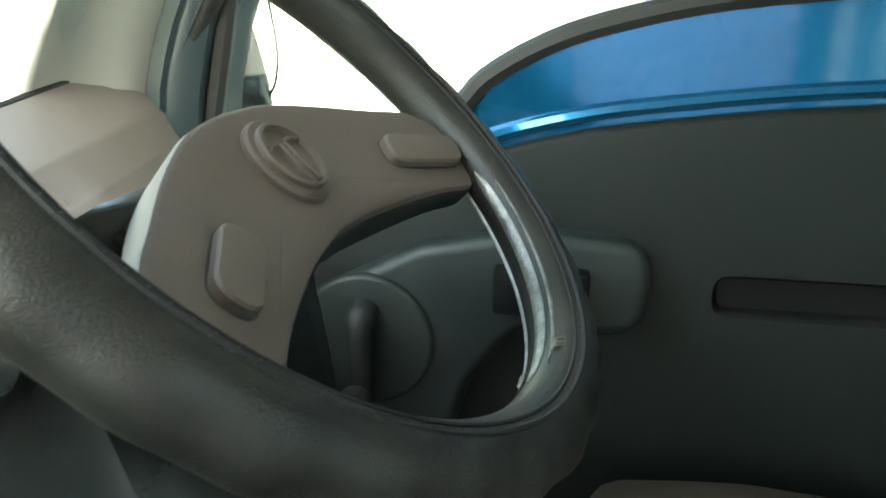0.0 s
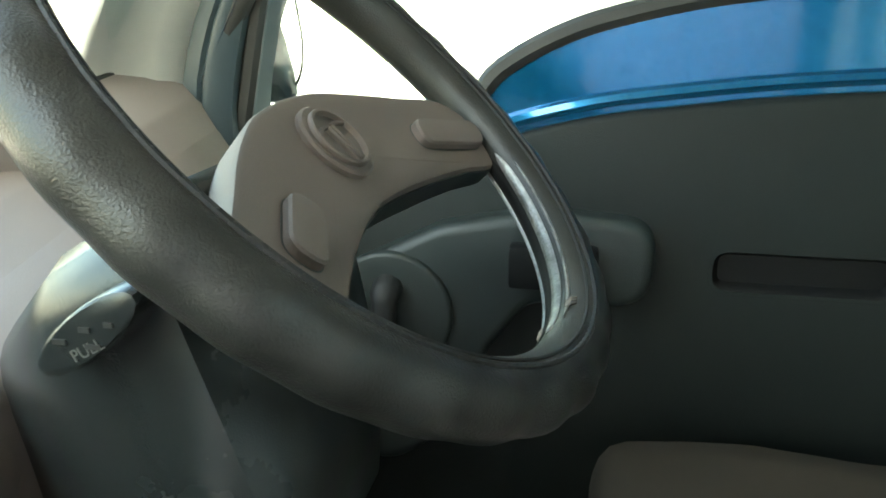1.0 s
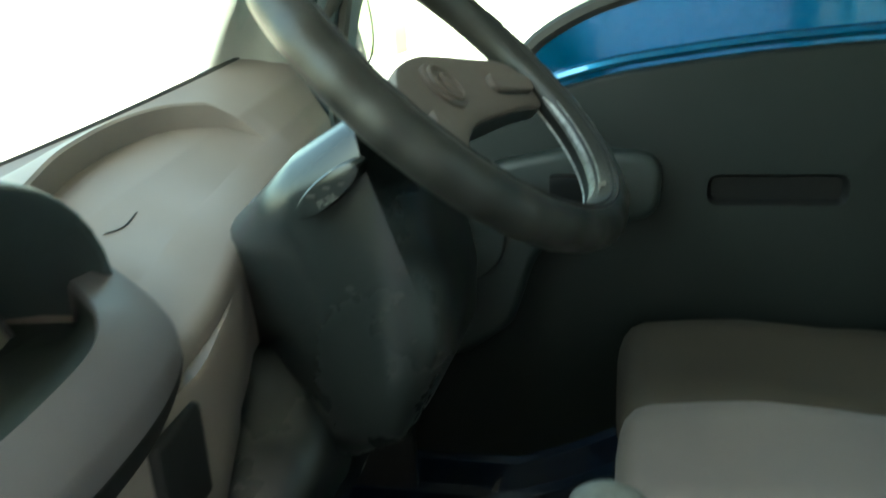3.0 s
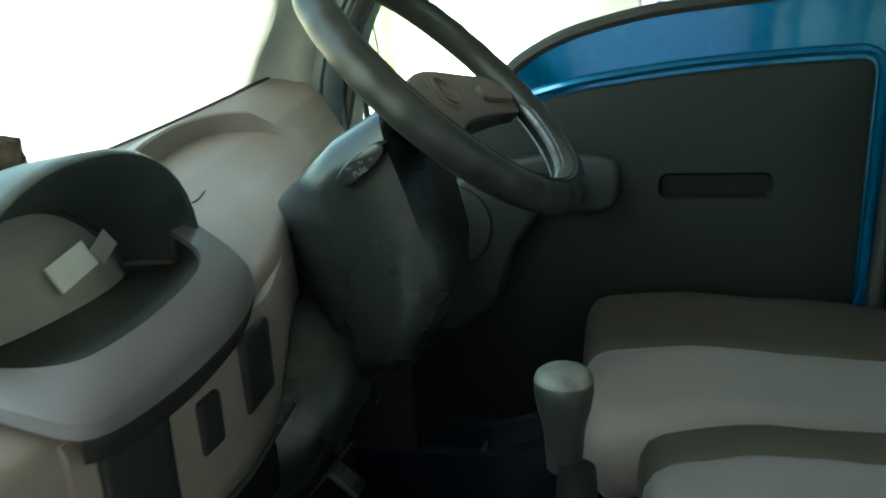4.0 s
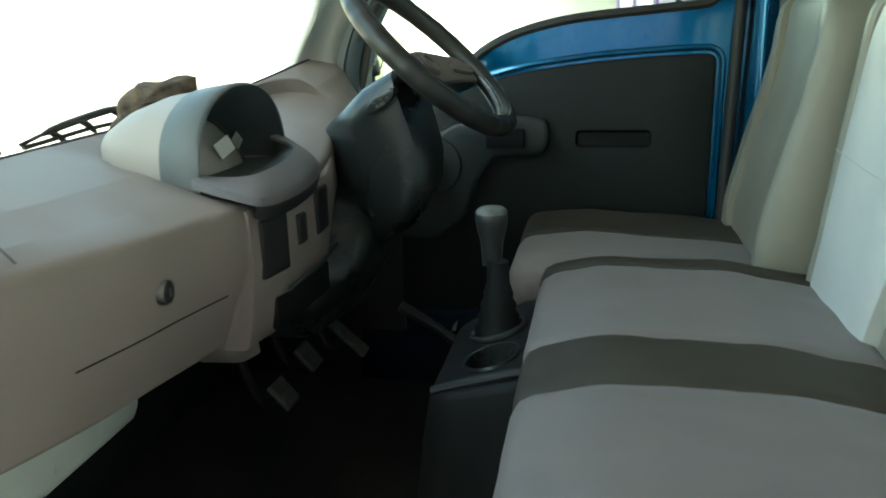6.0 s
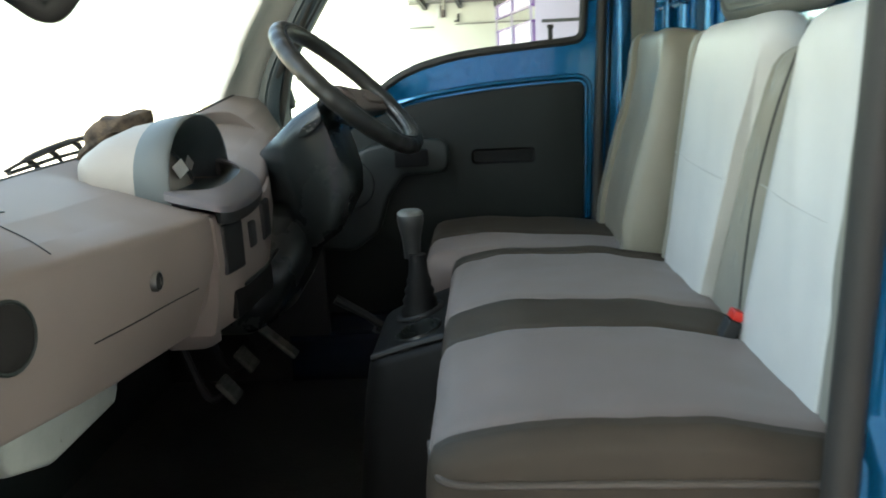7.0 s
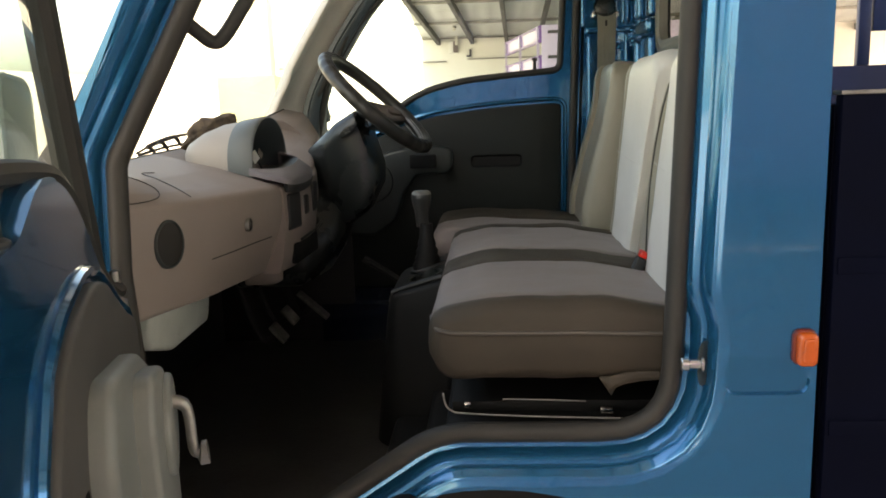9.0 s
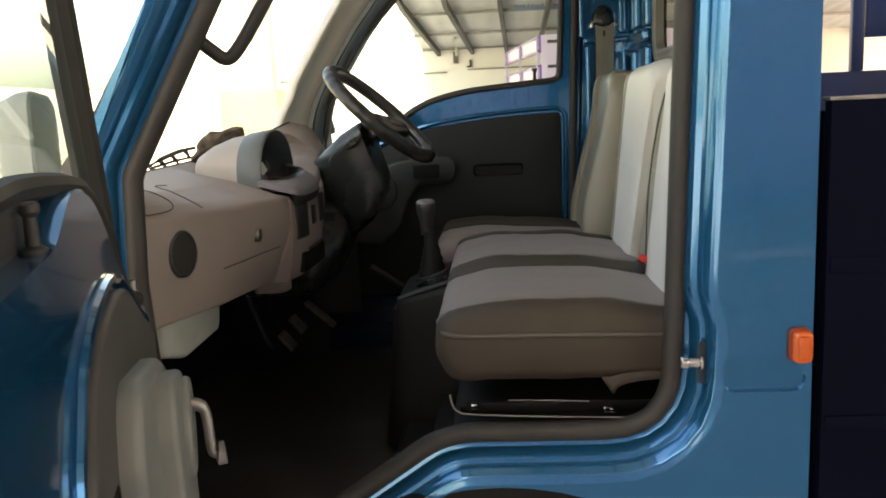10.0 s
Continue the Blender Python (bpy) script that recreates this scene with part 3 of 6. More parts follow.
    if near:
        gl = [V(p.x, p.y - 0.01) for p in flat([(0.36, 1.085), (0.44, 1.098)] + w, 4)] + [V(1.195, 1.28), V(1.19, 1.79), V(0.668, 1.79)]
        prism(bm, gl, "y", 0.730, 0.734)
    else:
        prism(bm, offset(hole, 0.004), "y", 0.712, 0.716)
    put("glass", bm, "tinted").visible_shadow = False
    # trim panel with a recessed pull
    t = o["trim"]
    trim = flat(t, 4) + rounded([(*t[-1], 0), *o["trim_end"], (*t[0], 0)], 5, closed=False)[1:-1]
    trim = dense(trim, 0.06)
    x0, x1, z0, z1 = o["pull"]
    pull = rounded([(x0, z0, 0.016), (x1, z0, 0.016), (x1, z1, 0.016), (x0, z1, 0.016)], 4)
    bm = bmesh.new()
    loft(bm, [[V(p.x, y, p.y) for p in offset(trim, -d)] for d, y in ((0, y_in - 0.001), (0, 0.681), (0.002, 0.677), (0.006, 0.675))], caps=False)
    fill_between(bm, offset(trim, -0.006), [pull], lambda p: V(p.x, 0.675, p.y))
    bmesh.ops.remove_doubles(bm, verts=bm.verts[:], dist=0.0004)
    # one vinyl on both doors, coloured lighter near and darker far as lit
    trim_ob = put("trim_panel", bm, "littrim" if near else "panel", lab="grained trim panel, lightened for daylight" if near else "grained trim panel, darkened for shade")
    bm = bmesh.new()
    # the recess takes the darker black, its shade put into the colour
    loft(bm, [[V(p.x, y, p.y) for p in offset(pull, d)] for d, y in ((0.004, 0.6749), (0.0, 0.6765), (-0.003, 0.681), (-0.006, 0.688))], caps=False)
    bm.faces.new([bm.verts.new(V(p.x, 0.688, p.y)) for p in offset(pull, -0.006)])
    put("door_pull", bm, "consolek", trim_ob, "recessed door pull, blackened for its shade")
    bm = bmesh.new()
    tube(bm, [V(p.x, y_in - 0.002, p.y) for p in offset(trim, 0.013)], 0.0075, 8, True)
    put("moulding", bm, "blue", lab="pressed blue moulding round the trim")
    # raised front pocket with a lock lever and a window winder
    face = 0.676 - o["depth"]
    bm = bmesh.new()
    prism(bm, rounded(o["pocket"], 6), "y", 0.676, face, 0.012)
    # same moulding on both doors: near colour set for daylight, far for shade
    pocket = put("pocket", bm, "pocket" if near else "dark", lab="moulded door pocket, lighter lit copy" if near else "moulded door pocket, darker shaded copy")
    x0, x1, z0, z1 = o["lever"]
    bm = bmesh.new()
    add_box(bm, (x0, face - 0.02, z0), (x1, face + 0.004, z1), 0.006)
    put("lock_lever", bm, "consolek", pocket, "black inner door lever")
    wx, wz = o["winder"]
    if near:
        bm = bmesh.new()
        prism(bm, rounded([(0.50, 0.79, 0.03), (0.51, 0.985, 0.03), (0.60, 1.035, 0.05), (0.735, 1.065, 0.04), (0.755, 1.00, 0.03), (0.735, 0.80, 0.04), (0.62, 0.755, 0.05)], 6), "y", face + 0.004, face - 0.022, 0.008)
        put("pocket_front", bm, "pocket", pocket, "raised front piece of the pocket")
        face -= 0.022
    bm = bmesh.new()
    prism(bm, [V(wx + 0.066 * math.cos(a), wz + 0.066 * math.sin(a)) for a in [2 * math.pi * k / 28 for k in range(28)]], "y", face + 0.002, face - 0.008, 0.005)
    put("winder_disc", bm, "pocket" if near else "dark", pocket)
    bm = bmesh.new()
    thick = 0.55 if near else 1.0
    tube(bm, bez([V(wx, face - 0.006, wz + 0.03), V(wx, face - 0.024, wz + 0.018), V(wx, face - 0.028, wz - 0.035), V(wx, face - 0.034, wz - 0.045), V(wx, face - (0.046 if near else 0.06), wz - 0.045)], 4), [0.016 * thick] * 4 + [0.013 * thick] * 9 + [0.016] * 4, 10)
    put("window_winder", bm, "steel" if near else "black", pocket, "window winder handle")
    bm = bmesh.new()
    x, z = o["button"]
    loft(bm, [[V(x + r * math.cos(a), 0.704 + r * math.sin(a), h) for a in [2 * math.pi * k / 12 for k in range(12)]] for r, h in ((0.0115, z - 0.003), (0.0115, z + 0.004), (0.006, z + 0.007), (0.0052, z + 0.03), (0.0085, z + 0.034), (0.0085, z + 0.040), (0.006, z + 0.042))])
    put("lock_button", bm, "rubber", lab="black lock button")
    return door


make_door("door_1", "closed blue driver door with shade-darkened trim panel", FAR_DOOR, Matrix.Identity(4), False)
swing = Matrix.Translation(HINGE) @ Matrix.Rotation(radians(DOOR_TURN), 4, "Z") @ Matrix.Translation(-V(0.352, -0.70, 0)) @ Matrix.Diagonal((1, -1, 1, 1))
near_door = make_door("door_2", "wide-open blue passenger door with daylight-lightened trim and glass", NEAR_DOOR, swing, True)


# ---- seats ----
def slab(bm, sec, ya, yb, ra=0.0, rb=0.0, n=10, puff=0.004):
    """A cushion piece from y = ya to yb. sec(d): its outline (x, z), shrunk by d; ya, yb: numbers or functions of z; ra, rb: rounding of its ends."""
    fa = ya if callable(ya) else (lambda z: ya)
    fb = yb if callable(yb) else (lambda z: yb)
    st = []
    for k in range(n + 1):
        st.append((k / n, 0.0))
    rings = []
    ends = [(0.0, 1.0), (0.25, 0.62), (0.6, 0.25), (1.0, 0.0)]
    width = abs(fb(1.1) - fa(1.1))
    sa = [(ra * u / width, ra * v) for u, v in ends] if ra else [(0.0, puff), (0.004 / width, puff * 0.4)]
    sb = [(1 - rb * u / width, rb * v) for u, v in ends][::-1] if rb else [(1 - 0.004 / width, puff * 0.4), (1.0, puff)]
    lo, hi = sa[-1][0], sb[0][0]
    mid = [(lo + (hi - lo) * k / n, 0.0) for k in range(1, n)]
    for s, d in sa + mid + sb:
        rings.append([V(p.x, fa(p.y) + (fb(p.y) - fa(p.y)) * s, p.y) for p in sec(d)])
    loft(bm, rings)


def shoulders(bm, ya, yb, ra, rb, z0=1.24, z1=1.42):
    """Rounds the upper ends of a backrest piece: ra at its ya end, rb at its yb end."""
    for v in bm.verts:
        k = max(0.0, min(1.0, (v.co.z - z0) / (z1 - z0)))
        k = k * k * (3 - 2 * k)
        for e, r in ((ya, ra), (yb, rb)):
            d = abs(v.co.y - (e(v.co.z) if callable(e) else e))
            if r and d < r:
                v.co.z -= k * (r - math.sqrt(r * r - (r - d) ** 2))


def creases(bm, folds):
    """Long soft folds in a cover: (y, z at the low end, y, z at the high end, width, height)."""
    for v in bm.verts:
        for ya, za, yb, zb, w, h in folds:
            d = V(yb - ya, zb - za)
            p = V(v.co.y - ya, v.co.z - za)
            t = p.dot(d) / d.length_squared
            if -0.1 < t < 1.1:
                off = (p - d * t).length / w
                if off < 2.5:
                    v.co.x -= h * math.exp(-off * off) * max(0.0, min(1.0, 5 * (t + 0.1), 5 * (1.1 - t)))


def wrinkle(bm, amp, scale=9.0):
    for v in bm.verts:
        p = v.co * scale
        k = noise.noise(p) + 0.5 * noise.noise(p * 2.3)
        v.co += amp * k * V(0.5, 0, 1)


def bench_section(d, x0=0.824, x1=1.262, z0=0.898):
    pts = rounded([(x0 + 0.02 + d, z0 + d, 0.03), (x0 - 0.003 + d, 0.95, 0.03), (x0 + d, 1.013 - d, 0.035), (0.92, 1.034 - d, 0.2), (1.12, 1.031 - d, 0.2), (x1 - d, 1.004 - d, 0.025), (x1 - d, z0 + d, 0.02)], 4)
    return even(pts, 64)


bench = thing("passenger_seat", (1.04, -0.26, 0.82), "two-place grey vinyl bench with olive-grey stripes", "seat")
for nm, a, b, ra, rb, material, lab in (("stripe", -0.662, -0.615, 0.022, 0, "stripe", "olive-grey vinyl edge band"), ("cushion_panel", -0.614, -0.323, 0, 0, "seat", "grey vinyl cushion panel, darkened for shade"), ("stripe", -0.322, -0.182, 0, 0, "stripe", "olive-grey vinyl band"), ("cushion_panel", -0.181, 0.122, 0, 0, "seat", "grey vinyl cushion panel, darkened for shade"), ("stripe", 0.123, 0.20, 0, 0.025, "stripe", "olive-grey vinyl edge band")):
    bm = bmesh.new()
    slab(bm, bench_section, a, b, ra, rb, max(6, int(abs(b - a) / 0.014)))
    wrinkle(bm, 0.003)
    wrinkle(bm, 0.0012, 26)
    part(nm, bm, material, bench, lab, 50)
bm = bmesh.new()
tube(bm, bez([V(0.824, -0.58, 0.990), V(0.832, -0.640, 0.988), V(0.85, -0.6625, 0.985), V(0.90, -0.663, 0.982), V(1.05, -0.664, 0.981), V(1.2, -0.663, 0.977), V(1.25, -0.660, 0.976)], 6), 0.0042, 8)
part("piping", bm, "coverpipe", bench, "brown-grey piping along the cushion edge")
# a loose corner of the cover hangs below the cushion
bm = bmesh.new()
FOLD = [(1.10, 0.905, 0.902, 0.0), (1.112, 0.904, 0.884, 0.001), (1.119, 0.906, 0.873, 0.002), (1.126, 0.908, 0.886, 0.001), (1.14, 0.912, 0.893, 0.003), (1.165, 0.914, 0.897, 0.001), (1.20, 0.912, 0.899, 0.0)]
loft(bm, [[V(x, -0.660 - o, z1), V(x, -0.664 - o, (z0 + z1) / 2), V(x, -0.660 - o, z0), V(x, -0.655 - o, z0), V(x, -0.655, z1)] for x, z1, z0, o in FOLD])
part("cover_flap", bm, "stripe", bench, "loose fold of the seat cover", 60)
bm = bmesh.new()
add_box(bm, (0.855, -0.60, 0.82), (1.25, 0.13, 0.842), 0.006)
for y in (-0.42, 0.05):
    for x in (0.92, 1.17):
        add_box(bm, (x - 0.02, y - 0.02, 0.84), (x + 0.02, y + 0.02, 0.91), 0.005)
part("base_frame", bm, "consolek", bench, "black steel seat frame")
bm = bmesh.new()
tube(bm, bez([V(0.842, -0.628, 0.868), V(0.846, -0.630, 0.848), V(0.856, -0.632, 0.838), V(0.880, -0.633, 0.833), V(1.0, -0.634, 0.827), V(1.143, -0.634, 0.8225)], 5), 0.0018, 6)
part("seat_rail", bm, "steel", bench, "thin steel edge of the seat frame")
bm = bmesh.new()
tube(bm, [V(0.943, -0.602, 0.846), V(1.01, -0.602, 0.8445), V(1.085, -0.602, 0.841)], 0.0013, 6)
part("seat_rail", bm, "steel", bench, "thin steel edge of the seat frame")
for x, z in ((0.883, 0.846), (1.112, 0.8345), (1.122, 0.8335)):
    bm = bmesh.new()
    add_box(bm, (x - 0.006, -0.628, z - 0.006), (x + 0.006, -0.618, z + 0.004), 0.003, None, 2)
    part("bolt", bm, "chrome", bench, "small steel bolt")


def back_section(x0, x1, zt, thick, zb=0.965):
    def sec(d):
        return even(rounded([(x0 + d, zb + d, 0.03), (x0 + (x1 - x0) * 0.3 + d, 1.10, 0.25), (x1 + d, zt - d, 0.055), (x1 + thick - d, zt - d - 0.004, 0.04), (x0 + thick + 0.03 - d, zb + d, 0.02)], 5), 64)
    return sec


def lean(y0, y1):
    """An edge that stands at y0 by the cushion and y1 at the top."""
    return lambda z: y0 + (y1 - y0) * (z - 1.0) / 0.44


# the panels take the lightened vinyl, which carries the windscreen light
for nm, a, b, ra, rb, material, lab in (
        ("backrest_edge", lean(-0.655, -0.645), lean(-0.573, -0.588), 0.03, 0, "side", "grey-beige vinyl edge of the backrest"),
        ("backrest_panel", lean(-0.572, -0.587), lean(-0.296, -0.425), 0, 0.02, "back", "grey vinyl backrest panel, lightened for windscreen light"),
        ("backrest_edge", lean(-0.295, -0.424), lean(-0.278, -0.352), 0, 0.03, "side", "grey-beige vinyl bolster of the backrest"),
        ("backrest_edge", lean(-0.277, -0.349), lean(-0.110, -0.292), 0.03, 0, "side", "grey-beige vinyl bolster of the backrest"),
        ("backrest_panel", lean(-0.109, -0.291), lean(0.135, 0.030), 0, 0, "back", "grey vinyl backrest panel, lightened for windscreen light"),
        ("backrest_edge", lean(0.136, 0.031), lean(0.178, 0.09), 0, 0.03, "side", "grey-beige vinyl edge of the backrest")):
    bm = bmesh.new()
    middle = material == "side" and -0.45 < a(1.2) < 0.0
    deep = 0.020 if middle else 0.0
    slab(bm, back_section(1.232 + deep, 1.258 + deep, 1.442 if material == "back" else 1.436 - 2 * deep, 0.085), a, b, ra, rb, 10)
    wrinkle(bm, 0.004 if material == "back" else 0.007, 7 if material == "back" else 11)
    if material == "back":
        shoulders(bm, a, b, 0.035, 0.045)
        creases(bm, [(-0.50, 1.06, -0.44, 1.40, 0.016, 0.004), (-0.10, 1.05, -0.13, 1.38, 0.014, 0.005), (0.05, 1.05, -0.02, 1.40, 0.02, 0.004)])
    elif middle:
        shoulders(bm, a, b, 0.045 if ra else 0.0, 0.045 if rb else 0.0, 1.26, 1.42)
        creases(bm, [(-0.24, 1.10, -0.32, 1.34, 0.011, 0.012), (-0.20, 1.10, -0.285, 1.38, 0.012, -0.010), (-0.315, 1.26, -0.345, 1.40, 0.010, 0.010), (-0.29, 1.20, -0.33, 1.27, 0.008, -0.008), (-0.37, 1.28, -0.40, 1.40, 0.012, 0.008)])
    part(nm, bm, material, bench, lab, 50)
bm = bmesh.new()
tube(bm, bez([V(1.240, -0.300, 1.02), V(1.238, -0.325, 1.12), V(1.241, -0.350, 1.22), V(1.252, -0.386, 1.33), V(1.272, -0.420, 1.425)], 6), 0.0016, 6)
part("piping", bm, "black", bench, "dark piping along the backrest panel")
for a, b, z, x in ((-0.565, -0.37, 1.215, 1.2405), (-0.205, 0.085, 1.21, 1.2405)):
    bm = bmesh.new()
    tube(bm, bez([V(x, a, z), V(x - 0.002, (a + b) / 2, z + 0.004), V(x, b, z + 0.012)], 6), 0.0004, 6)
    part("seam", bm, "back", bench, "stitched seam across the backrest")
buckle = thing("belt_buckle", (1.22, -0.30, 1.0), "black belt buckle with a red release button", "belt buckle")
bm = bmesh.new()
add_box(bm, (-0.010, -0.014, -0.05), (0.010, 0.014, 0.012), 0.005, pose(1.224, -0.318, 1.022, 0, 25, 0))
part("housing", bm, "black", buckle)
bm = bmesh.new()
add_box(bm, (-0.0085, -0.0125, 0.0), (0.0085, 0.0125, 0.014), 0.004, pose(1.229, -0.318, 1.033, 0, 25, 0))
part("release_button", bm, "red", buckle, "red release button")

driver = thing("driver_seat", (0.99, 0.40, 0.82), "driver seat in grey and olive-grey vinyl beside the door", "seat")


def driver_section(d):
    return even(rounded([(0.79 + d, 0.90 + d, 0.03), (0.757 + d, 0.955, 0.04), (0.77 + d, 1.012 - d, 0.045), (0.90, 1.022 - d, 0.2), (1.08, 1.012 - d, 0.2), (1.21 - d, 1.0 - d, 0.03), (1.21 - d, 0.90 + d, 0.02)], 4), 64)


for nm, a, b, ra, rb, material, lab in (("cushion_panel", 0.205, 0.40, 0.03, 0, "seat", "grey vinyl cushion panel, darkened for shade"), ("stripe", 0.401, 0.63, 0, 0.035, "stripe", "olive-grey vinyl cushion panel")):
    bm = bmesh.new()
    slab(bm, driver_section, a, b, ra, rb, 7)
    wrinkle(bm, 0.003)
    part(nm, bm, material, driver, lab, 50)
DRIVER_FRONT = [(0.965, 1.170), (1.05, 1.172), (1.09, 1.179), (1.17, 1.197), (1.28, 1.226), (1.36, 1.240), (1.45, 1.247)]


def driver_back(deep):
    """The S-shaped side outline of the driver's backrest, its panel sunk by deep."""
    def sec(d):
        front = [(x + d + deep, z + d * (k == 0) - d * (k == 6), 0.05 if 0 < k < 6 else 0.03) for k, (z, x) in enumerate(DRIVER_FRONT)]
        return even(rounded(front + [(1.345 - d, 1.436 - d, 0.04), (1.30 - d, 0.965 + d, 0.02)], 4), 72)
    return sec


for nm, a, b, ra, rb, material in (("backrest_edge", lean(0.198, 0.198), lean(0.27, 0.27), 0.016, 0, "driverback"), ("backrest_panel", lean(0.271, 0.271), lean(0.54, 0.52), 0, 0, "driverback"), ("backrest_edge", lean(0.541, 0.521), lean(0.62, 0.59), 0, 0.035, "driverback")):
    bm = bmesh.new()
    slab(bm, driver_back(0.012 if nm == "backrest_panel" else 0.0), a, b, ra, rb, 10, 0.002)
    wrinkle(bm, 0.004, 8)
    shoulders(bm, a, b, 0.05 if b(1.2) < 0.3 else 0.0, 0.08 if b(1.2) > 0.55 else 0.0, 1.28, 1.43)
    creases(bm, [(0.215, 1.03, 0.215, 1.36, 0.012, 0.006), (0.262, 1.03, 0.262, 1.40, 0.016, -0.006), (0.33, 1.05, 0.34, 1.35, 0.03, -0.005)])
    part(nm, bm, material, driver, "beige vinyl backrest", 50)
bm = bmesh.new()
add_box(bm, (0.84, 0.24, 0.82), (1.18, 0.60, 0.90), 0.01)
part("base_frame", bm, "black", driver)


# ---- dashboard ----
def span(table, y):
    """Smooth reading of a small table of (y, value)."""
    for (a, va), (b, vb) in zip(table, table[1:]):
        if y <= b:
            s = max(0.0, (y - a) / (b - a))
            s = s * s * (3 - 2 * s) * 0.4 + s * 0.6
            return va + (vb - va) * s
    return table[-1][1]


FRONT_X = [(-0.70, 0.330), (-0.59, 0.374), (-0.49, 0.404), (-0.34, 0.438), (-0.15, 0.468), (0.0, 0.475), (0.15, 0.468), (0.28, 0.445), (0.45, 0.41), (0.69, 0.375)]
FRONT_Z = [(-0.70, 1.197), (-0.49, 1.190), (-0.15, 1.182), (0.05, 1.186), (0.15, 1.20), (0.28, 1.232), (0.45, 1.246), (0.69, 1.262)]
LOW_X = [(-0.70, 0.335), (-0.40, 0.395), (-0.16, 0.42), (0.16, 0.42), (0.40, 0.42), (0.69, 0.40)]
LOW_Z = [(-0.70, 1.005), (-0.17, 0.99), (0.2, 0.98), (0.69, 0.98)]
dash = thing("dashboard", (0.2, 0, 1.0), "beige moulded dashboard with a hooded instrument pod", "dashboard")


def dash_section(y):
    fx, fz, lx, lz = span(FRONT_X, y), span(FRONT_Z, y), span(LOW_X, y), span(LOW_Z, y)
    b = screen_base(y)
    mid_z = fz + (b.z - 0.010 - fz) * 0.62
    mx = (fx + b.x) / 2 + 0.01
    dip = 0.034 * max(0.0, min(1.0, (0.150 - abs(y + 0.01)) / 0.03))
    ax = mx + (fx - mx) * 0.55
    az_ = mid_z + (fz - mid_z) * 0.55 - dip
    c = [(lx - 0.05, lz + 0.002, 0.012), (lx, lz, 0.012), (fx + 0.004, (fz + lz) / 2 + 0.03, 0.2), (fx, fz, 0.018), (ax, az_, 0.02), (mx, mid_z - dip, 0.03), (b.x + 0.006, b.z - 0.006, 0.006), (b.x - 0.03, b.z - 0.05, 0.01), (0.05, 1.05, 0.02)]
    return rounded(c, 4)


bm = bmesh.new()
ys = [-0.695 + 1.37 * i / 48 for i in range(49)]
loft(bm, [[V(p.x, y, p.y) for p in dash_section(y)] for y in ys])
dash_body = part("body", bm, "beige", dash, "beige moulded body", 32)

# instrument pod: beige dome lightened for strong light, slate arch, dark gauge cave
ARCH_N = 20


def arch(x, w, h, z0, yc=-0.015, skirt=0.03):
    """An arch across the dashboard, with a skirt that runs down into it at both ends."""
    pts = [V(x, yc - w, z0 - skirt)] if skirt else []
    for k in range(ARCH_N + 1):
        a = math.pi * k / ARCH_N
        c, s = math.cos(a), math.sin(a)
        pts.append(V(x, yc - w * math.copysign(abs(c) ** 0.9, c), z0 + h * s ** 0.82))
    if skirt:
        pts.append(V(x, yc + w, z0 - skirt))
    return pts


bm = bmesh.new()
rings = [arch(0.225, 0.03, 0.012, 1.250, -0.06), arch(0.24, 0.075, 0.035, 1.246, -0.05), arch(0.27, 0.115, 0.062, 1.240, -0.035), arch(0.31, 0.137, 0.086, 1.232, -0.022), arch(0.350, 0.150, 0.100, 1.224, -0.018)]
loft(bm, rings, closed=False)
pod = part("pod_dome", bm, "dome", dash, "rounded back of the instrument pod, beige lightened for strong light", 60)
bm = bmesh.new()
loft(bm, [arch(0.349, 0.150, 0.100, 1.224, -0.018), arch(0.352, 0.153, 0.103, 1.224, -0.018), arch(0.400, 0.154, 0.120, 1.214, -0.019), arch(0.4055, 0.153, 0.1195, 1.212, -0.019), arch(0.4065, 0.151, 0.1175, 1.212, -0.019)], closed=False)
hood = part("pod_hood", bm, "hood", dash, "slate grey arched hood over the instruments", 45)
bm = bmesh.new()
loft(bm, [arch(0.4065, 0.151, 0.1175, 1.212, -0.019), arch(0.4045, 0.148, 0.1145, 1.210, -0.019), arch(0.352, 0.136, 0.099, 1.20, -0.018), arch(0.30, 0.115, 0.078, 1.19, -0.014)], closed=False)
part("hood_lining", bm, "lining", hood, "dark lining of the hood", 45)
bm = bmesh.new()
vs = [bm.verts.new(p + V(0.004, 0, 0)) for p in arch(0.30, 0.125, 0.08, 1.17, -0.012, 0)]
bm.faces.new(vs)
part("cave_back", bm, "black", hood)
# arched smoky lens over the instruments, with a white tag
bm = bmesh.new()
LENS_Y = -0.018
rings = []
for w, h, dx in ((0.104, 0.083, -0.012), (0.102, 0.081, 0.002), (0.097, 0.077, 0.006), (0.082, 0.064, 0.012), (0.055, 0.042, 0.018), (0.02, 0.015, 0.021), (0.0005, 0.0005, 0.0215)):
    rings.append([V(p.x - 0.45 * (p.z - 1.20), p.y, p.z) for p in arch(0.352 + dx, w, h, 1.203, LENS_Y, 0)])
loft(bm, rings, closed=False)
gauge = part("lens", bm, "smoke", dash, "smoky taupe instrument lens", 50)
bm = bmesh.new()
tube(bm, rings[1], 0.0035, 6)
part("lens_rim", bm, "black", gauge)
bm = bmesh.new()
add_box(bm, (-0.0008, -0.028, -0.012), (0.0008, 0.028, 0.012), 0, Matrix.Translation((0.362, 0.0, 1.238)) @ Matrix.Rotation(radians(-26), 4, "Y") @ Matrix.Rotation(radians(10), 4, "X"))
part("tag", bm, "white", gauge, "white paper tag")

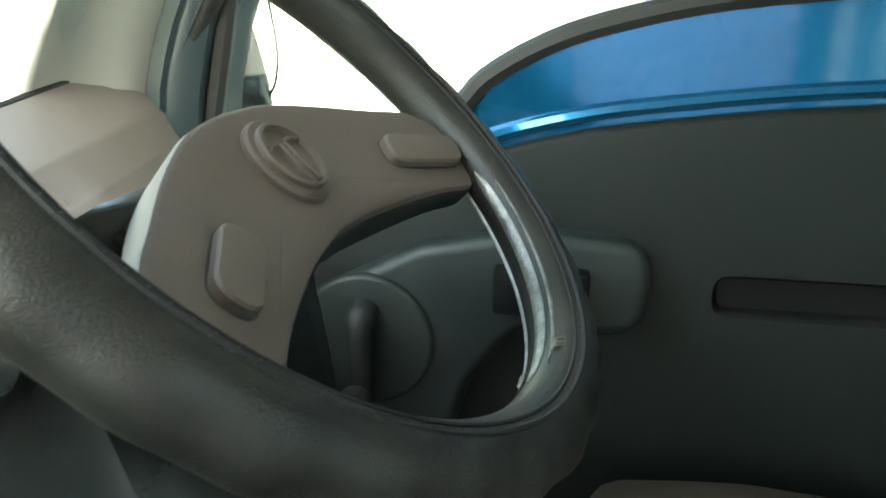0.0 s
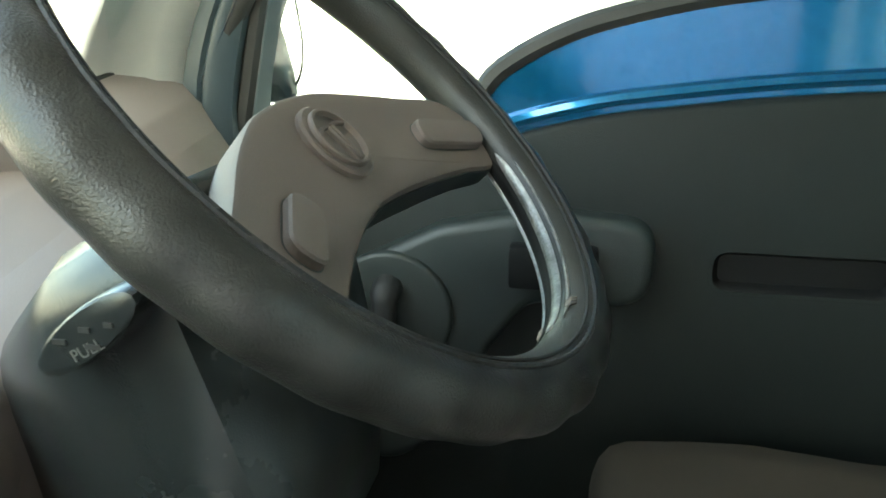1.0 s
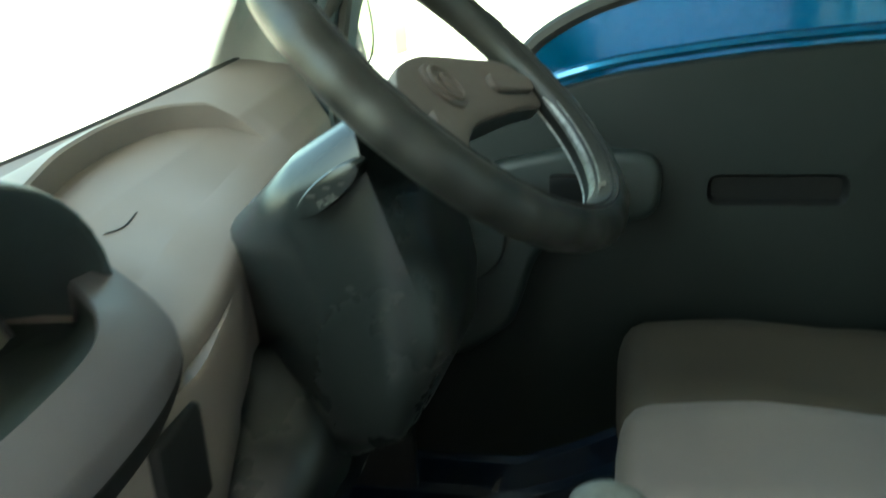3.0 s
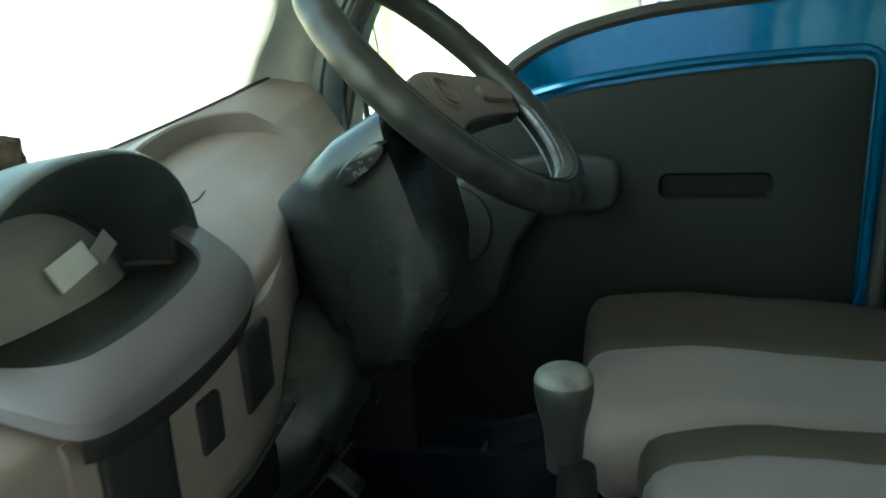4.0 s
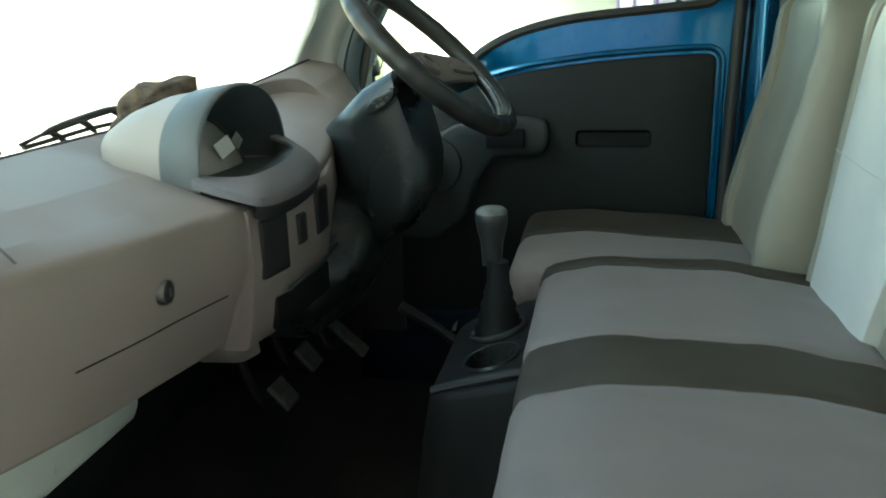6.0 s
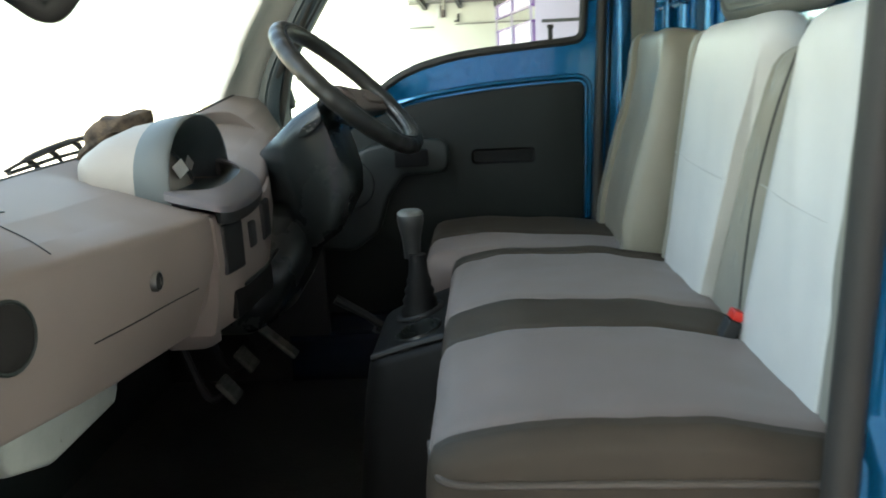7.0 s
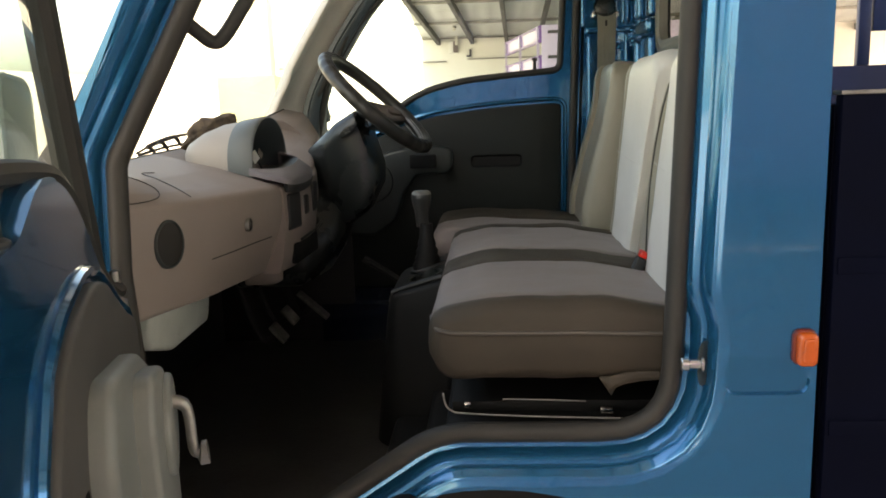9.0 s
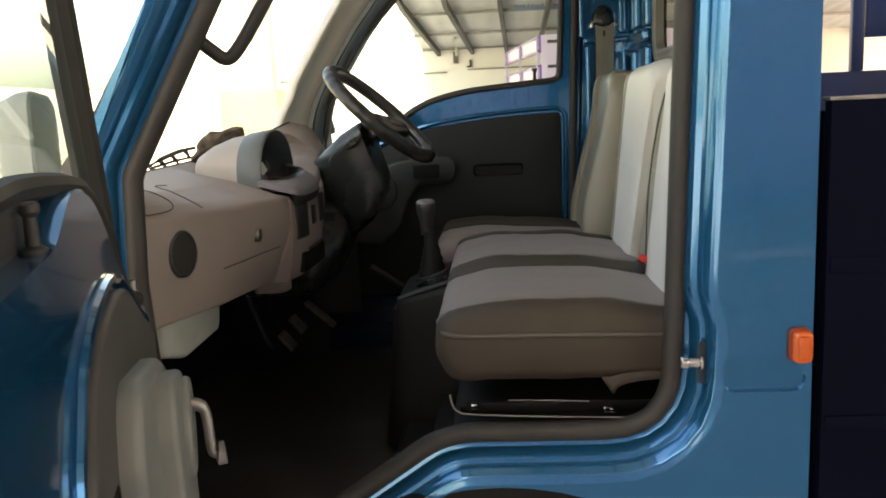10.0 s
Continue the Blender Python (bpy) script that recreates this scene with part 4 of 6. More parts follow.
bm = bmesh.new()
add_box(bm, (-0.0006, -0.016, -0.009), (0.0006, 0.016, 0.009), 0, Matrix.Translation((0.3635, 0.042, 1.243)) @ Matrix.Rotation(radians(-24), 4, "Y") @ Matrix.Rotation(radians(22), 4, "X"))
part("tag", bm, "smoke", gauge, "faded paper tag")
bm = bmesh.new()
prism(bm, rounded([(0.30, -0.125, 0.02), (0.412, -0.15, 0.01), (0.412, 0.118, 0.01), (0.30, 0.10, 0.02)], 4), "z", 1.19, 1.2065, 0.002)
part("pod_floor", bm, "dark", hood)

# tray in front of the gauges, with its silver-grey bezel
BEZ_IN = bez([V(0.398, -0.156, 1.222), V(0.432, -0.150, 1.219), V(0.460, -0.132, 1.219), V(0.468, -0.080, 1.222), V(0.466, -0.020, 1.227), V(0.457, 0.030, 1.231), V(0.438, 0.062, 1.235), V(0.413, 0.085, 1.238), V(0.392, 0.100, 1.241)], 5)
BEZ_OUT = bez([V(0.400, -0.182, 1.221), V(0.452, -0.185, 1.208), V(0.490, -0.172, 1.197), V(0.500, -0.100, 1.194), V(0.499, -0.020, 1.196), V(0.489, 0.050, 1.200), V(0.468, 0.103, 1.206), V(0.436, 0.130, 1.220), V(0.398, 0.143, 1.240)], 5)
bm = bmesh.new()
rings = []
for p, q in zip(BEZ_IN, BEZ_OUT):
    o = (q - p).normalized()
    w = (q - p).length
    rings.append([p + V(0, 0, -0.03), p + V(0, 0, -0.003), p + o * 0.003 + V(0, 0, 0.001), p + o * w * 0.5 + V(0, 0, 0.0015), q - o * 0.005 + V(0, 0, 0.001), q + V(0, 0, -0.002), q + o * 0.001 + V(0, 0, -0.012), q - o * 0.01 + V(0, 0, -0.016)])
loft(bm, rings)
part("bezel", bm, "bezel", dash, "lilac-grey plastic bezel", 28)
bm = bmesh.new()
loft(bm, [[p + V(0, 0, -0.004) for p in BEZ_IN], [V(0.405, p.y * 0.95, min(p.z - 0.008, 1.212)) for p in BEZ_IN], [V(0.36, p.y * 0.9, 1.205) for p in BEZ_IN], [V(0.30, p.y * 0.8, 1.205) for p in BEZ_IN]], closed=False)
part("tray", bm, "dark", dash, "dark instrument tray")
# thin pale tube drawn in as the reflected line of the tray
bm = bmesh.new()
tube(bm, [V(p.x - 0.022, p.y * 0.86 - 0.004, 1.2085) for p in BEZ_IN[8:34]], 0.0012, 6)
part("tray_reflection", bm, "slate", dash, "thin pale line for the reflection inside the tray")
bm = bmesh.new()
rings = []
for p, q in list(zip(BEZ_IN, BEZ_OUT))[9:-8]:
    o = V((q - p).x, (q - p).y, 0).normalized()
    q = q + V(0, 0, -0.012)
    rings.append([q - o * 0.03, q + V(0, 0, 0.001), q + o * 0.001 + V(0, 0, -0.004), q - o * 0.004 + V(0, 0, -0.019), q - o * 0.03 + V(0, 0, -0.019)])
loft(bm, rings)
part("vent_slot", bm, "black", dash, "black slot under the bezel")

# switch panel below the tray
panel_pts = [(-0.175, 0.470), (-0.08, 0.485), (0.02, 0.489), (0.11, 0.484), (0.165, 0.474), (0.215, 0.460), (0.262, 0.438)]
PANEL_LOW = [(-0.18, 0.985), (0.05, 0.985), (0.10, 1.015), (0.17, 1.062), (0.225, 1.11), (0.265, 1.165)]
bm = bmesh.new()
rings = []
for y in [-0.175 + 0.437 * k / 24 for k in range(25)]:
    x, zl = span(panel_pts, y), reading(PANEL_LOW, y)
    zt = 1.178 + 0.03 * max(0.0, y - 0.10) / 0.16
    rings.append([V(x - 0.05, y, zt), V(x - 0.004, y, zt), V(x, y, zt - 0.006), V(x + 0.002, y, zl + (zt - zl) * 0.6), V(x - 0.008, y, zl + (zt - zl) * 0.2), V(x - 0.016, y, zl + 0.004), V(x - 0.022, y, zl), V(x - 0.06, y, zl)])
loft(bm, rings)
switches = part("switch_panel", bm, "beige", dash, "beige-grey centre switch panel", 50)


def on_panel(y, z, dx=0.0):
    x = span(panel_pts, y)
    k = (span(panel_pts, y + 0.02) - span(panel_pts, y - 0.02)) / 0.04
    return Matrix.Translation((x + 0.002 + dx, y, z)) @ Matrix.Rotation(-math.atan(k), 4, "Z")


for y, z, w, h in ((-0.122, 1.120, 0.066, 0.082), (-0.038, 1.124, 0.032, 0.046), (0.050, 1.134, 0.062, 0.070)):
    bm = bmesh.new()
    add_box(bm, (-0.008, -w / 2, -h / 2), (0.004, w / 2, h / 2), 0.0058, on_panel(y, z), 3)
    part("switch_blank", bm, "black", switches, "black switch blank")
bm = bmesh.new()
add_box(bm, (-0.01, -0.10, -0.028), (0.003, 0.10, 0.022), 0.006, on_panel(-0.02, 1.022, -0.010))
part("lower_slot", bm, "consolek", switches, "black lower storage slot")
bm = bmesh.new()
tube(bm, [on_panel(-0.10, 1.05) @ V(0.004, 0, 0), on_panel(0.0, 1.055) @ V(0.006, 0, 0), on_panel(0.12, 1.06) @ V(0.004, 0, 0)], 0.003, 6)
part("slot_lip", bm, "dark", switches)
# console foot
bm = bmesh.new()
loft(bm, [[V(p.x, p.y, z0) for p in rounded([(0.36, y0, 0.01), (x1, y0 + 0.004, 0.02), (x1 + 0.012, y1, 0.02), (0.36, y1, 0.01)], 4)] for z0, x1, y0, y1 in ((1.165, 0.450, -0.20, -0.15), (1.08, 0.452, -0.192, -0.146), (1.02, 0.444, -0.178, -0.138), (0.975, 0.438, -0.160, -0.115), (0.958, 0.434, -0.150, -0.102), (0.952, 0.424, -0.145, -0.108))])
part("console_foot", bm, "beige", dash, "beige foot of the centre console", 40)

# driver's top tray, seams, lock, speaker
TRAY_EDGE = bez([V(0.30, 0.165, 0), V(0.284, 0.215, 0), V(0.268, 0.285, 0), V(0.268, 0.36, 0), V(0.29, 0.425, 0), V(0.335, 0.47, 0), V(0.37, 0.485, 0)], 6)
def top_z(x, y):
    """Height of the dashboard's top at (x, y)."""
    sec = dash_section(y)
    best = None
    for a, b in zip(sec, sec[1:] + sec[:1]):
        if min(a.x, b.x) <= x <= max(a.x, b.x) and abs(a.x - b.x) > 1e-6:
            z = a.y + (b.y - a.y) * (x - a.x) / (b.x - a.x)
            best = z if best is None else max(best, z)
    return best if best else 1.2


def face_x(y, z):
    """The dashboard's front face at (y, z)."""
    sec = dash_section(y)
    best = None
    for a, b in zip(sec, sec[1:] + sec[:1]):
        if min(a.y, b.y) <= z <= max(a.y, b.y) and abs(a.y - b.y) > 1e-6:
            x = a.x + (b.x - a.x) * (z - a.y) / (b.y - a.y)
            best = x if best is None else max(best, x)
    return best if best else 0.4


def top_line(pts, r, name, material, k=8):
    bm = bmesh.new()
    tube(bm, [V(p.x, p.y, top_z(p.x, p.y) + 0.0005) for p in bez([V(x, y, 0) for x, y in pts], k)], r, 6)
    return part(name, bm, material, dash_body)


def face_line(pts, r, name, material, k=8):
    bm = bmesh.new()
    tube(bm, [V(face_x(p.x, p.y) + 0.0005, p.x, p.y) for p in bez([V(y, z, 0) for y, z in pts], k)], r, 6)
    return part(name, bm, material, dash_body)


top_line([(0.285, -0.410), (0.279, -0.435), (0.284, -0.460), (0.312, -0.474), (0.35, -0.482), (0.386, -0.497)], 0.0010, "seam", "black")
face_line([(-0.46, 1.075), (-0.34, 1.076), (-0.21, 1.075)], 0.0011, "seam", "black")
top_line([(0.250, -0.60), (0.295, -0.575), (0.318, -0.548), (0.340, -0.543), (0.356, -0.562), (0.358, -0.60), (0.347, -0.64), (0.330, -0.675)], 0.0009, "seam", "black")

bm = bmesh.new()
rings = []
for i, p in enumerate(TRAY_EDGE):
    b_, h = screen_base(p.y), 0.028 * min(1.0, (len(TRAY_EDGE) - 1 - i) / 8)
    z0 = top_z(p.x, p.y)
    x1 = b_.x + 0.03
    rings.append([V(p.x, p.y, z0 - 0.004), V(p.x - 0.001, p.y, z0 + h * 0.9), V(p.x - 0.004, p.y, z0 + h)] + [V(p.x - 0.008 + (x1 - p.x + 0.008) * k / 4, p.y, top_z(p.x - 0.008 + (x1 - p.x + 0.008) * k / 4, p.y) + h * (1 - k / 4) + 0.001) for k in range(1, 5)])
loft(bm, rings, closed=False)
part("tray_ledge", bm, "beige", dash, "beige ledge above the driver's tray", 35)
top_line([(0.350, 0.205), (0.357, 0.222), (0.354, 0.247)], 0.0007, "hairline", "black")
lock = thing("glovebox_lock", (0.44, -0.341, 1.11), "round chrome glovebox lock on the dashboard", "lock")
bm = bmesh.new()
fx = face_x(-0.341, 1.122)
ringc = [2 * math.pi * k / 24 for k in range(24)]
loft(bm, [[V(fx + h, -0.341 + r * math.cos(a), 1.122 + r * math.sin(a)) for a in ringc] for r, h in ((0.0145, -0.004), (0.0145, 0.004), (0.0132, 0.0058), (0.0122, 0.005), (0.0119, 0.001))])
part("collar", bm, "steel", lock, "bright chrome collar")
bm = bmesh.new()
loft(bm, [[V(fx + h, -0.341 + r * math.cos(a), 1.122 + r * math.sin(a)) for a in ringc] for r, h in ((0.0118, 0.001), (0.0118, 0.0055), (0.0095, 0.0068))])
cyl = part("barrel", bm, "black", lock, "dark key barrel")
bm = bmesh.new()
add_box(bm, (fx + 0.0062, -0.342, 1.117), (fx + 0.0076, -0.340, 1.127), 0.0004)
part("key_slot", bm, "steel", cyl)

# round dashboard speaker / vent on the passenger side
sy, sz = -0.588, 1.127
k = (face_x(sy + 0.03, sz) - face_x(sy - 0.03, sz)) / 0.06
sm = Matrix.Translation((face_x(sy, sz), sy, sz)) @ Matrix.Rotation(-math.atan(k), 4, "Z")
bm = bmesh.new()
loft(bm, [[sm @ V(h, r * math.cos(a), r * 1.12 * math.sin(a)) for a in ringc] for r, h in ((0.039, -0.012), (0.038, 0.001), (0.036, 0.003), (0.034, 0.002), (0.033, -0.002))])
grille = part("speaker_grille", bm, "dark", dash, "dark round speaker grille")
bm = bmesh.new()
loft(bm, [[sm @ V(h, r * math.cos(a), r * 1.12 * math.sin(a)) for a in ringc] for r, h in ((0.0338, -0.003), (0.0335, 0.0), (0.028, 0.0018), (0.018, 0.003), (0.006, 0.0036))])
part("mesh", bm, "mesh", grille, "fine dark speaker mesh", 50)
bm = bmesh.new()
loft(bm, [[V(p.x, y, p.y) for p in rounded([(0.20, zb, 0.01), (x, zb, 0.014), (x + 0.012, 1.0, 0.01), (0.20, 1.0, 0.01)], 3)] for y, x, zb in ((-0.485, 0.27, 0.925), (-0.475, 0.278, 0.903), (-0.395, 0.282, 0.877), (-0.38, 0.284, 0.876), (-0.20, 0.285, 0.882), (-0.185, 0.282, 0.89))])
fuse_box = thing("fuse_box", (0.24, -0.33, 0.99), "pale grey moulded box hanging under the dashboard", "box")
part("box_body", bm, "greybox", fuse_box, "", 50)
bm = bmesh.new()
tube(bm, bez([V(0.288, -0.47, 0.985), V(0.291, -0.39, 0.972), V(0.292, -0.30, 0.970), V(0.290, -0.20, 0.975)], 5), 0.0035, 6)
part("box_rim", bm, "greybox", fuse_box, "moulded rim of the box")
for y in (-0.36, -0.26):
    bm = bmesh.new()
    add_box(bm, (0.279, y - 0.012, 0.90), (0.288, y + 0.012, 0.955), 0.003)
    part("clip", bm, "greybox", fuse_box)

# brown cloth lying on the dashboard's back edge
cloth = bmesh.new()
CLOTH = even([V(*p) for p in ((0.190, 1.262), (0.203, 1.285), (0.219, 1.318), (0.238, 1.337), (0.262, 1.334), (0.290, 1.342), (0.316, 1.342), (0.316, 1.319), (0.285, 1.306), (0.25, 1.288), (0.222, 1.262))], 56)
mid = V(0.256, 1.307)
rings = []
for i in range(21):
    s_ = 2 * i / 20 - 1
    k = (1 - abs(s_) ** 3) ** 0.5 * 0.9 + 0.1
    rings.append([V(q.x, 0.002 + 0.036 * s_ + 0.012 * (q.x - 0.25) / 0.06, q.y) for q in [mid + (p - mid) * k for p in CLOTH]])
loft(cloth, rings)
for v in cloth.verts:
    p = v.co * 38
    fold = abs(noise.noise(p)) * 2 - 0.6 + 0.6 * noise.noise(p * 2.1 + V(5, 1, 2))
    v.co += 0.0058 * fold * (v.co - V(0.256, 0.002, 1.307)).normalized()
tagged(part("cloth", cloth, "cloth", angle=60), "crumpled brown cloth lying on the dashboard", "cloth")


# ---- steering ----
HUB = V(0.6197, 0.3132, 1.3575)
N = V(0.685, -0.075, 0.724).normalized()
U = (V(0, 1, 0) - N * N.y).normalized()
W = N.cross(U) * -1
if W.z < 0:
    W = -W
wheel_m = Matrix((U.to_4d(), W.to_4d(), N.to_4d(), (0, 0, 0, 1))).transposed()
for i in range(3):
    wheel_m[3][i] = 0
wheel_m = Matrix.Translation(HUB) @ wheel_m.to_3x3().to_4x4()
R = 0.1779
wheel = thing("steering_wheel", HUB, "two-spoke steering wheel with a stitched dark cover", "steering wheel")


def wput(name, bm, material, parent=wheel, label="", angle=40):
    bmesh.ops.transform(bm, matrix=wheel_m, verts=bm.verts[:])
    return part(name, bm, material, parent, label, angle)


def on_rim(a, t, up=0.0):
    """A point on the rim: a round the wheel, t round the tube (180 faces the hub), both in degrees; up: height over the cover."""
    ca, sa = math.cos(radians(a)), math.sin(radians(a))
    d = V(ca, sa, 0)
    wave = 0.0009 * math.sin(radians(a) * 30) + 0.0010 * noise.noise(V(ca * 5, sa * 5, math.sin(radians(t))))
    rr = 0.0184 + up + wave * max(0.0, math.cos(radians(t - 20)))
    return d * R + rr * (math.cos(radians(t)) * d + math.sin(radians(t)) * V(0, 0, 1))


bm = bmesh.new()
loft(bm, [[on_rim(a * 1.8, t * 12) for t in range(30)] for a in range(200)], loop=True)
rim = wput("rim", bm, "rim", wheel, "dark stitched leatherette rim cover", 80)
# stitched seam along the inner upper side
for t, rr in ((104, 0.0014), (119, 0.0010)):
    bm = bmesh.new()
    tube(bm, [on_rim(a * 2, t, 0.0002) for a in range(180)], rr, 6, True)
    wput("seam", bm, "black", rim)
bm = bmesh.new()
for k in range(150):
    a = k * 2.4
    tube(bm, [on_rim(a, 101.5, 0.0), on_rim(a + 0.5, 104.5, 0.0010), on_rim(a + 1.1, 107.5, 0.0)], 0.0009, 5)
tagged(wput("stitching", bm, "rubber", rim, "fine dark stitching"), kind="stuff")


def rim_band(name, t0, t1, up, material, a0, a1, label=""):
    """A strip of the rim's inner side that the cover leaves open, tapering to its ends."""
    rings = []
    for k in range(41):
        s_ = k / 40
        a = a0 + (a1 - a0) * s_
        w = (1 - abs(2 * s_ - 1) ** 6) ** 0.5
        tm, th = (t0 + t1) / 2, (t1 - t0) / 2 * max(w, 0.08)
        rings.append([on_rim(a, tm - th, -0.0008)] + [on_rim(a, tm + th * j / 3, up * (1 - (j / 3) ** 2 * 0.6)) for j in range(-3, 4)] + [on_rim(a, tm + th, -0.0008)])
    bm = bmesh.new()
    loft(bm, rings)
    wput(name, bm, material, rim, label, 60)


rim_band("rim_gap", 188, 224, 0.0008, "consolek", -102, -22, "dark gap in the rim cover")
rim_band("bare_rim", 166, 189, 0.0013, "bare", -97, -29, "bare shiny inner rim")
rim_band("cover_edge", 150, 157, 0.0014, "bare", -92, -34, "worn silvery edge of the cover")
rim_band("cover_edge", 222, 231, 0.0022, "bare", -104, -23, "worn silvery edge of the cover")
for a in (-83, -84.2, -85.4):
    bm = bmesh.new()
    tube(bm, [on_rim(a, 138, 0.0), on_rim(a - 1, 146, 0.0016), on_rim(a - 2, 155, 0.001)], 0.0008, 6)
    wput("lacing", bm, "stitch", rim)
    bm = bmesh.new()
    tube(bm, [on_rim(a - 3, 219, 0.001), on_rim(a - 3.6, 226, 0.003), on_rim(a - 4.2, 235, 0.001)], 0.0008, 6)
    wput("lacing", bm, "stitch", rim)
# pad with two spokes: full above, arched below
half = [(0.0, -0.049, 0), (0.035, -0.0525, 0), (0.08, -0.062, 0), (0.112, -0.0715, 0), (0.142, -0.082, 0), (0.157, -0.055, 0), (0.146, -0.023, 0), (0.112, -0.004, 0), (0.073, 0.0145, 0), (0.035, 0.0275, 0), (0.0, 0.031, 0)]
right = [V(p.x, p.y) for p in bez([V(*p) for p in half], 4)]
outline = right + [V(-p.x, p.y) for p in right[::-1][1:-1]]


def pad_z(p):
    return -0.018 + 0.018 * min(1.2, (abs(p.x) / 0.16) ** 2)


def thin(p):
    """The pad thins out towards the rim."""
    return 1 - 0.62 * min(1.0, (abs(p.x) / 0.155) ** 2)


bm = bmesh.new()
rings = []
for d, h in ((0.001, -0.031), (0.0, -0.006), (0.001, -0.0018), (0.0035, 0.0)):
    rings.append([V(p.x, p.y, pad_z(p) + h * thin(p)) for p in offset(outline, -d)])
vr = loft(bm, rings, caps=False)
inner = offset(outline, -0.0035)
for s in (0.7, 0.4, 0.12):
    ring = [V(p.x * s if abs(p.x) < 9 else 0, -0.009 + (p.y + 0.009) * s) for p in inner]
    nxt = [bm.verts.new(V(p.x, p.y, pad_z(p))) for p in ring]
    last = vr[-1]
    for i in range(len(nxt)):
        j = (i + 1) % len(nxt)
        bm.faces.new((last[i], last[j], nxt[j], nxt[i]))
    vr.append(nxt)
bm.faces.new(vr[-1])
pad = wput("hub_pad", bm, "hub", wheel, "taupe moulded wheel pad", 40)
bm = bmesh.new()
loft(bm, [[V(p.x * s, -0.009 + (p.y + 0.009) * s, pad_z(p) + h * thin(p)) for p in outline] for s, h in ((0.985, -0.030), (0.90, -0.038), (0.55, -0.052), (0.35, -0.067))], caps=False)
wput("pad_back", bm, "dark", wheel, "dark underside of the pad", 50)
# black strip along the arch below: shade of its downward side, painted in
low_edge = [V(-p.x, p.y) for p in right[16:0:-1]] + right[:17]
bm = bmesh.new()
loft(bm, [[V(p.x, p.y - 0.0012, pad_z(p) - 0.007 * thin(p)), V(p.x, p.y - 0.0012, pad_z(p) - 0.0325 * thin(p)), V(p.x, p.y + 0.012, pad_z(p) - 0.0325 * thin(p)), V(p.x, p.y + 0.012, pad_z(p) - 0.012 * thin(p))] for p in low_edge])
wput("pad_edge_shade", bm, "dark", pad, "lower edge of the pad, blackened for shade", 50)
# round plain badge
bm = bmesh.new()
bc = V(0.005, -0.007, pad_z(V(0, 0)))
loft(bm, [[bc + V(r * math.cos(a), r * math.sin(a), h) for a in ringc] for r, h in ((0.0255, -0.002), (0.0255, 0.003), (0.024, 0.0045), (0.0205, 0.0045), (0.0205, 0.007), (0.0197, 0.0078), (0.0182, 0.0078), (0.0174, 0.0045), (0.001, 0.0045))])
badge = wput("badge", bm, "hub", pad, "round raised badge", 30)
bm = bmesh.new()
for x in (-0.0027, 0.0027):
    add_box(bm, (x - 0.0014, -0.017, 0.003), (x + 0.0014, 0.008, 0.0074), 0.0008, Matrix.Translation(bc), 1)
for s in (-1, 1):
    tube(bm, [bc + V(s * 0.0027, 0.008, 0.0058), bc + V(s * 0.0093, 0.0085, 0.0058), bc + V(s * 0.0163, 0.006, 0.0058)], 0.0015, 6)
wput("emblem_shape", bm, "hub", badge)
# horn buttons
for s in (-1, 1):
    c = V(0.116, -0.045, 0) if s > 0 else V(-0.098, -0.036, 0)
    h = 0.032 if s > 0 else 0.024
    lp = rounded([(-h, -0.0105, 0.010), (h, -0.0105, 0.010), (h, 0.0105, 0.010), (-h, 0.0105, 0.010)], 5)
    ca, sa = math.cos(radians(-26 * s)), math.sin(radians(-26 * s))
    bm = bmesh.new()
    rings = []
    for d, h in ((0, -0.004), (0, 0.005), (0.001, 0.0065), (0.003, 0.007)):
        rings.append([V(c.x + p.x * ca - p.y * sa, c.y + p.x * sa + p.y * ca, pad_z(V(c.x + p.x * ca - p.y * sa, 0)) + h) for p in offset(lp, -d)])
    loft(bm, rings)
    wput("horn_button", bm, "hub", pad, "", 30)
    # dark plate under the button stands for its shadow on the pad
    bm = bmesh.new()
    loft(bm, [[V(c.x + p.x * ca - p.y * sa, c.y + p.x * sa + p.y * ca, pad_z(V(c.x + p.x * ca - p.y * sa, 0)) + h) for p in offset(lp, 0.0008)] for h in (-0.006, 0.0005)])
    wput("button_shadow", bm, "dark", pad)
# column shroud
col = thing("steering_column", (0.45, 0.285, 1.2), "dark grey plastic steering column shroud", "steering column")


COL = V(0.03, -0.075, 0.02)


def col_ring(a, b, w, y=0.362):
    """A rounded ring between an upper point a and a lower point b (x, z) with half width w, its lower far side drawn in."""
    d = V(b[0] - a[0], b[1] - a[1])
    L = d.length
    out = []
    for p in rounded([(-w, 0.0, 0.045), (w, 0.0, 0.045), (w, L, 0.045), (-w, L, 0.045)], 5):
        q = V(*a) + d * (p.y / L)
        k = max(0.0, p.y / L - 0.35) / 0.65
        out.append(V(q.x, y + p.x * (1 - 0.75 * k if p.x > 0 else 1.0), q.y) + COL)
    return out


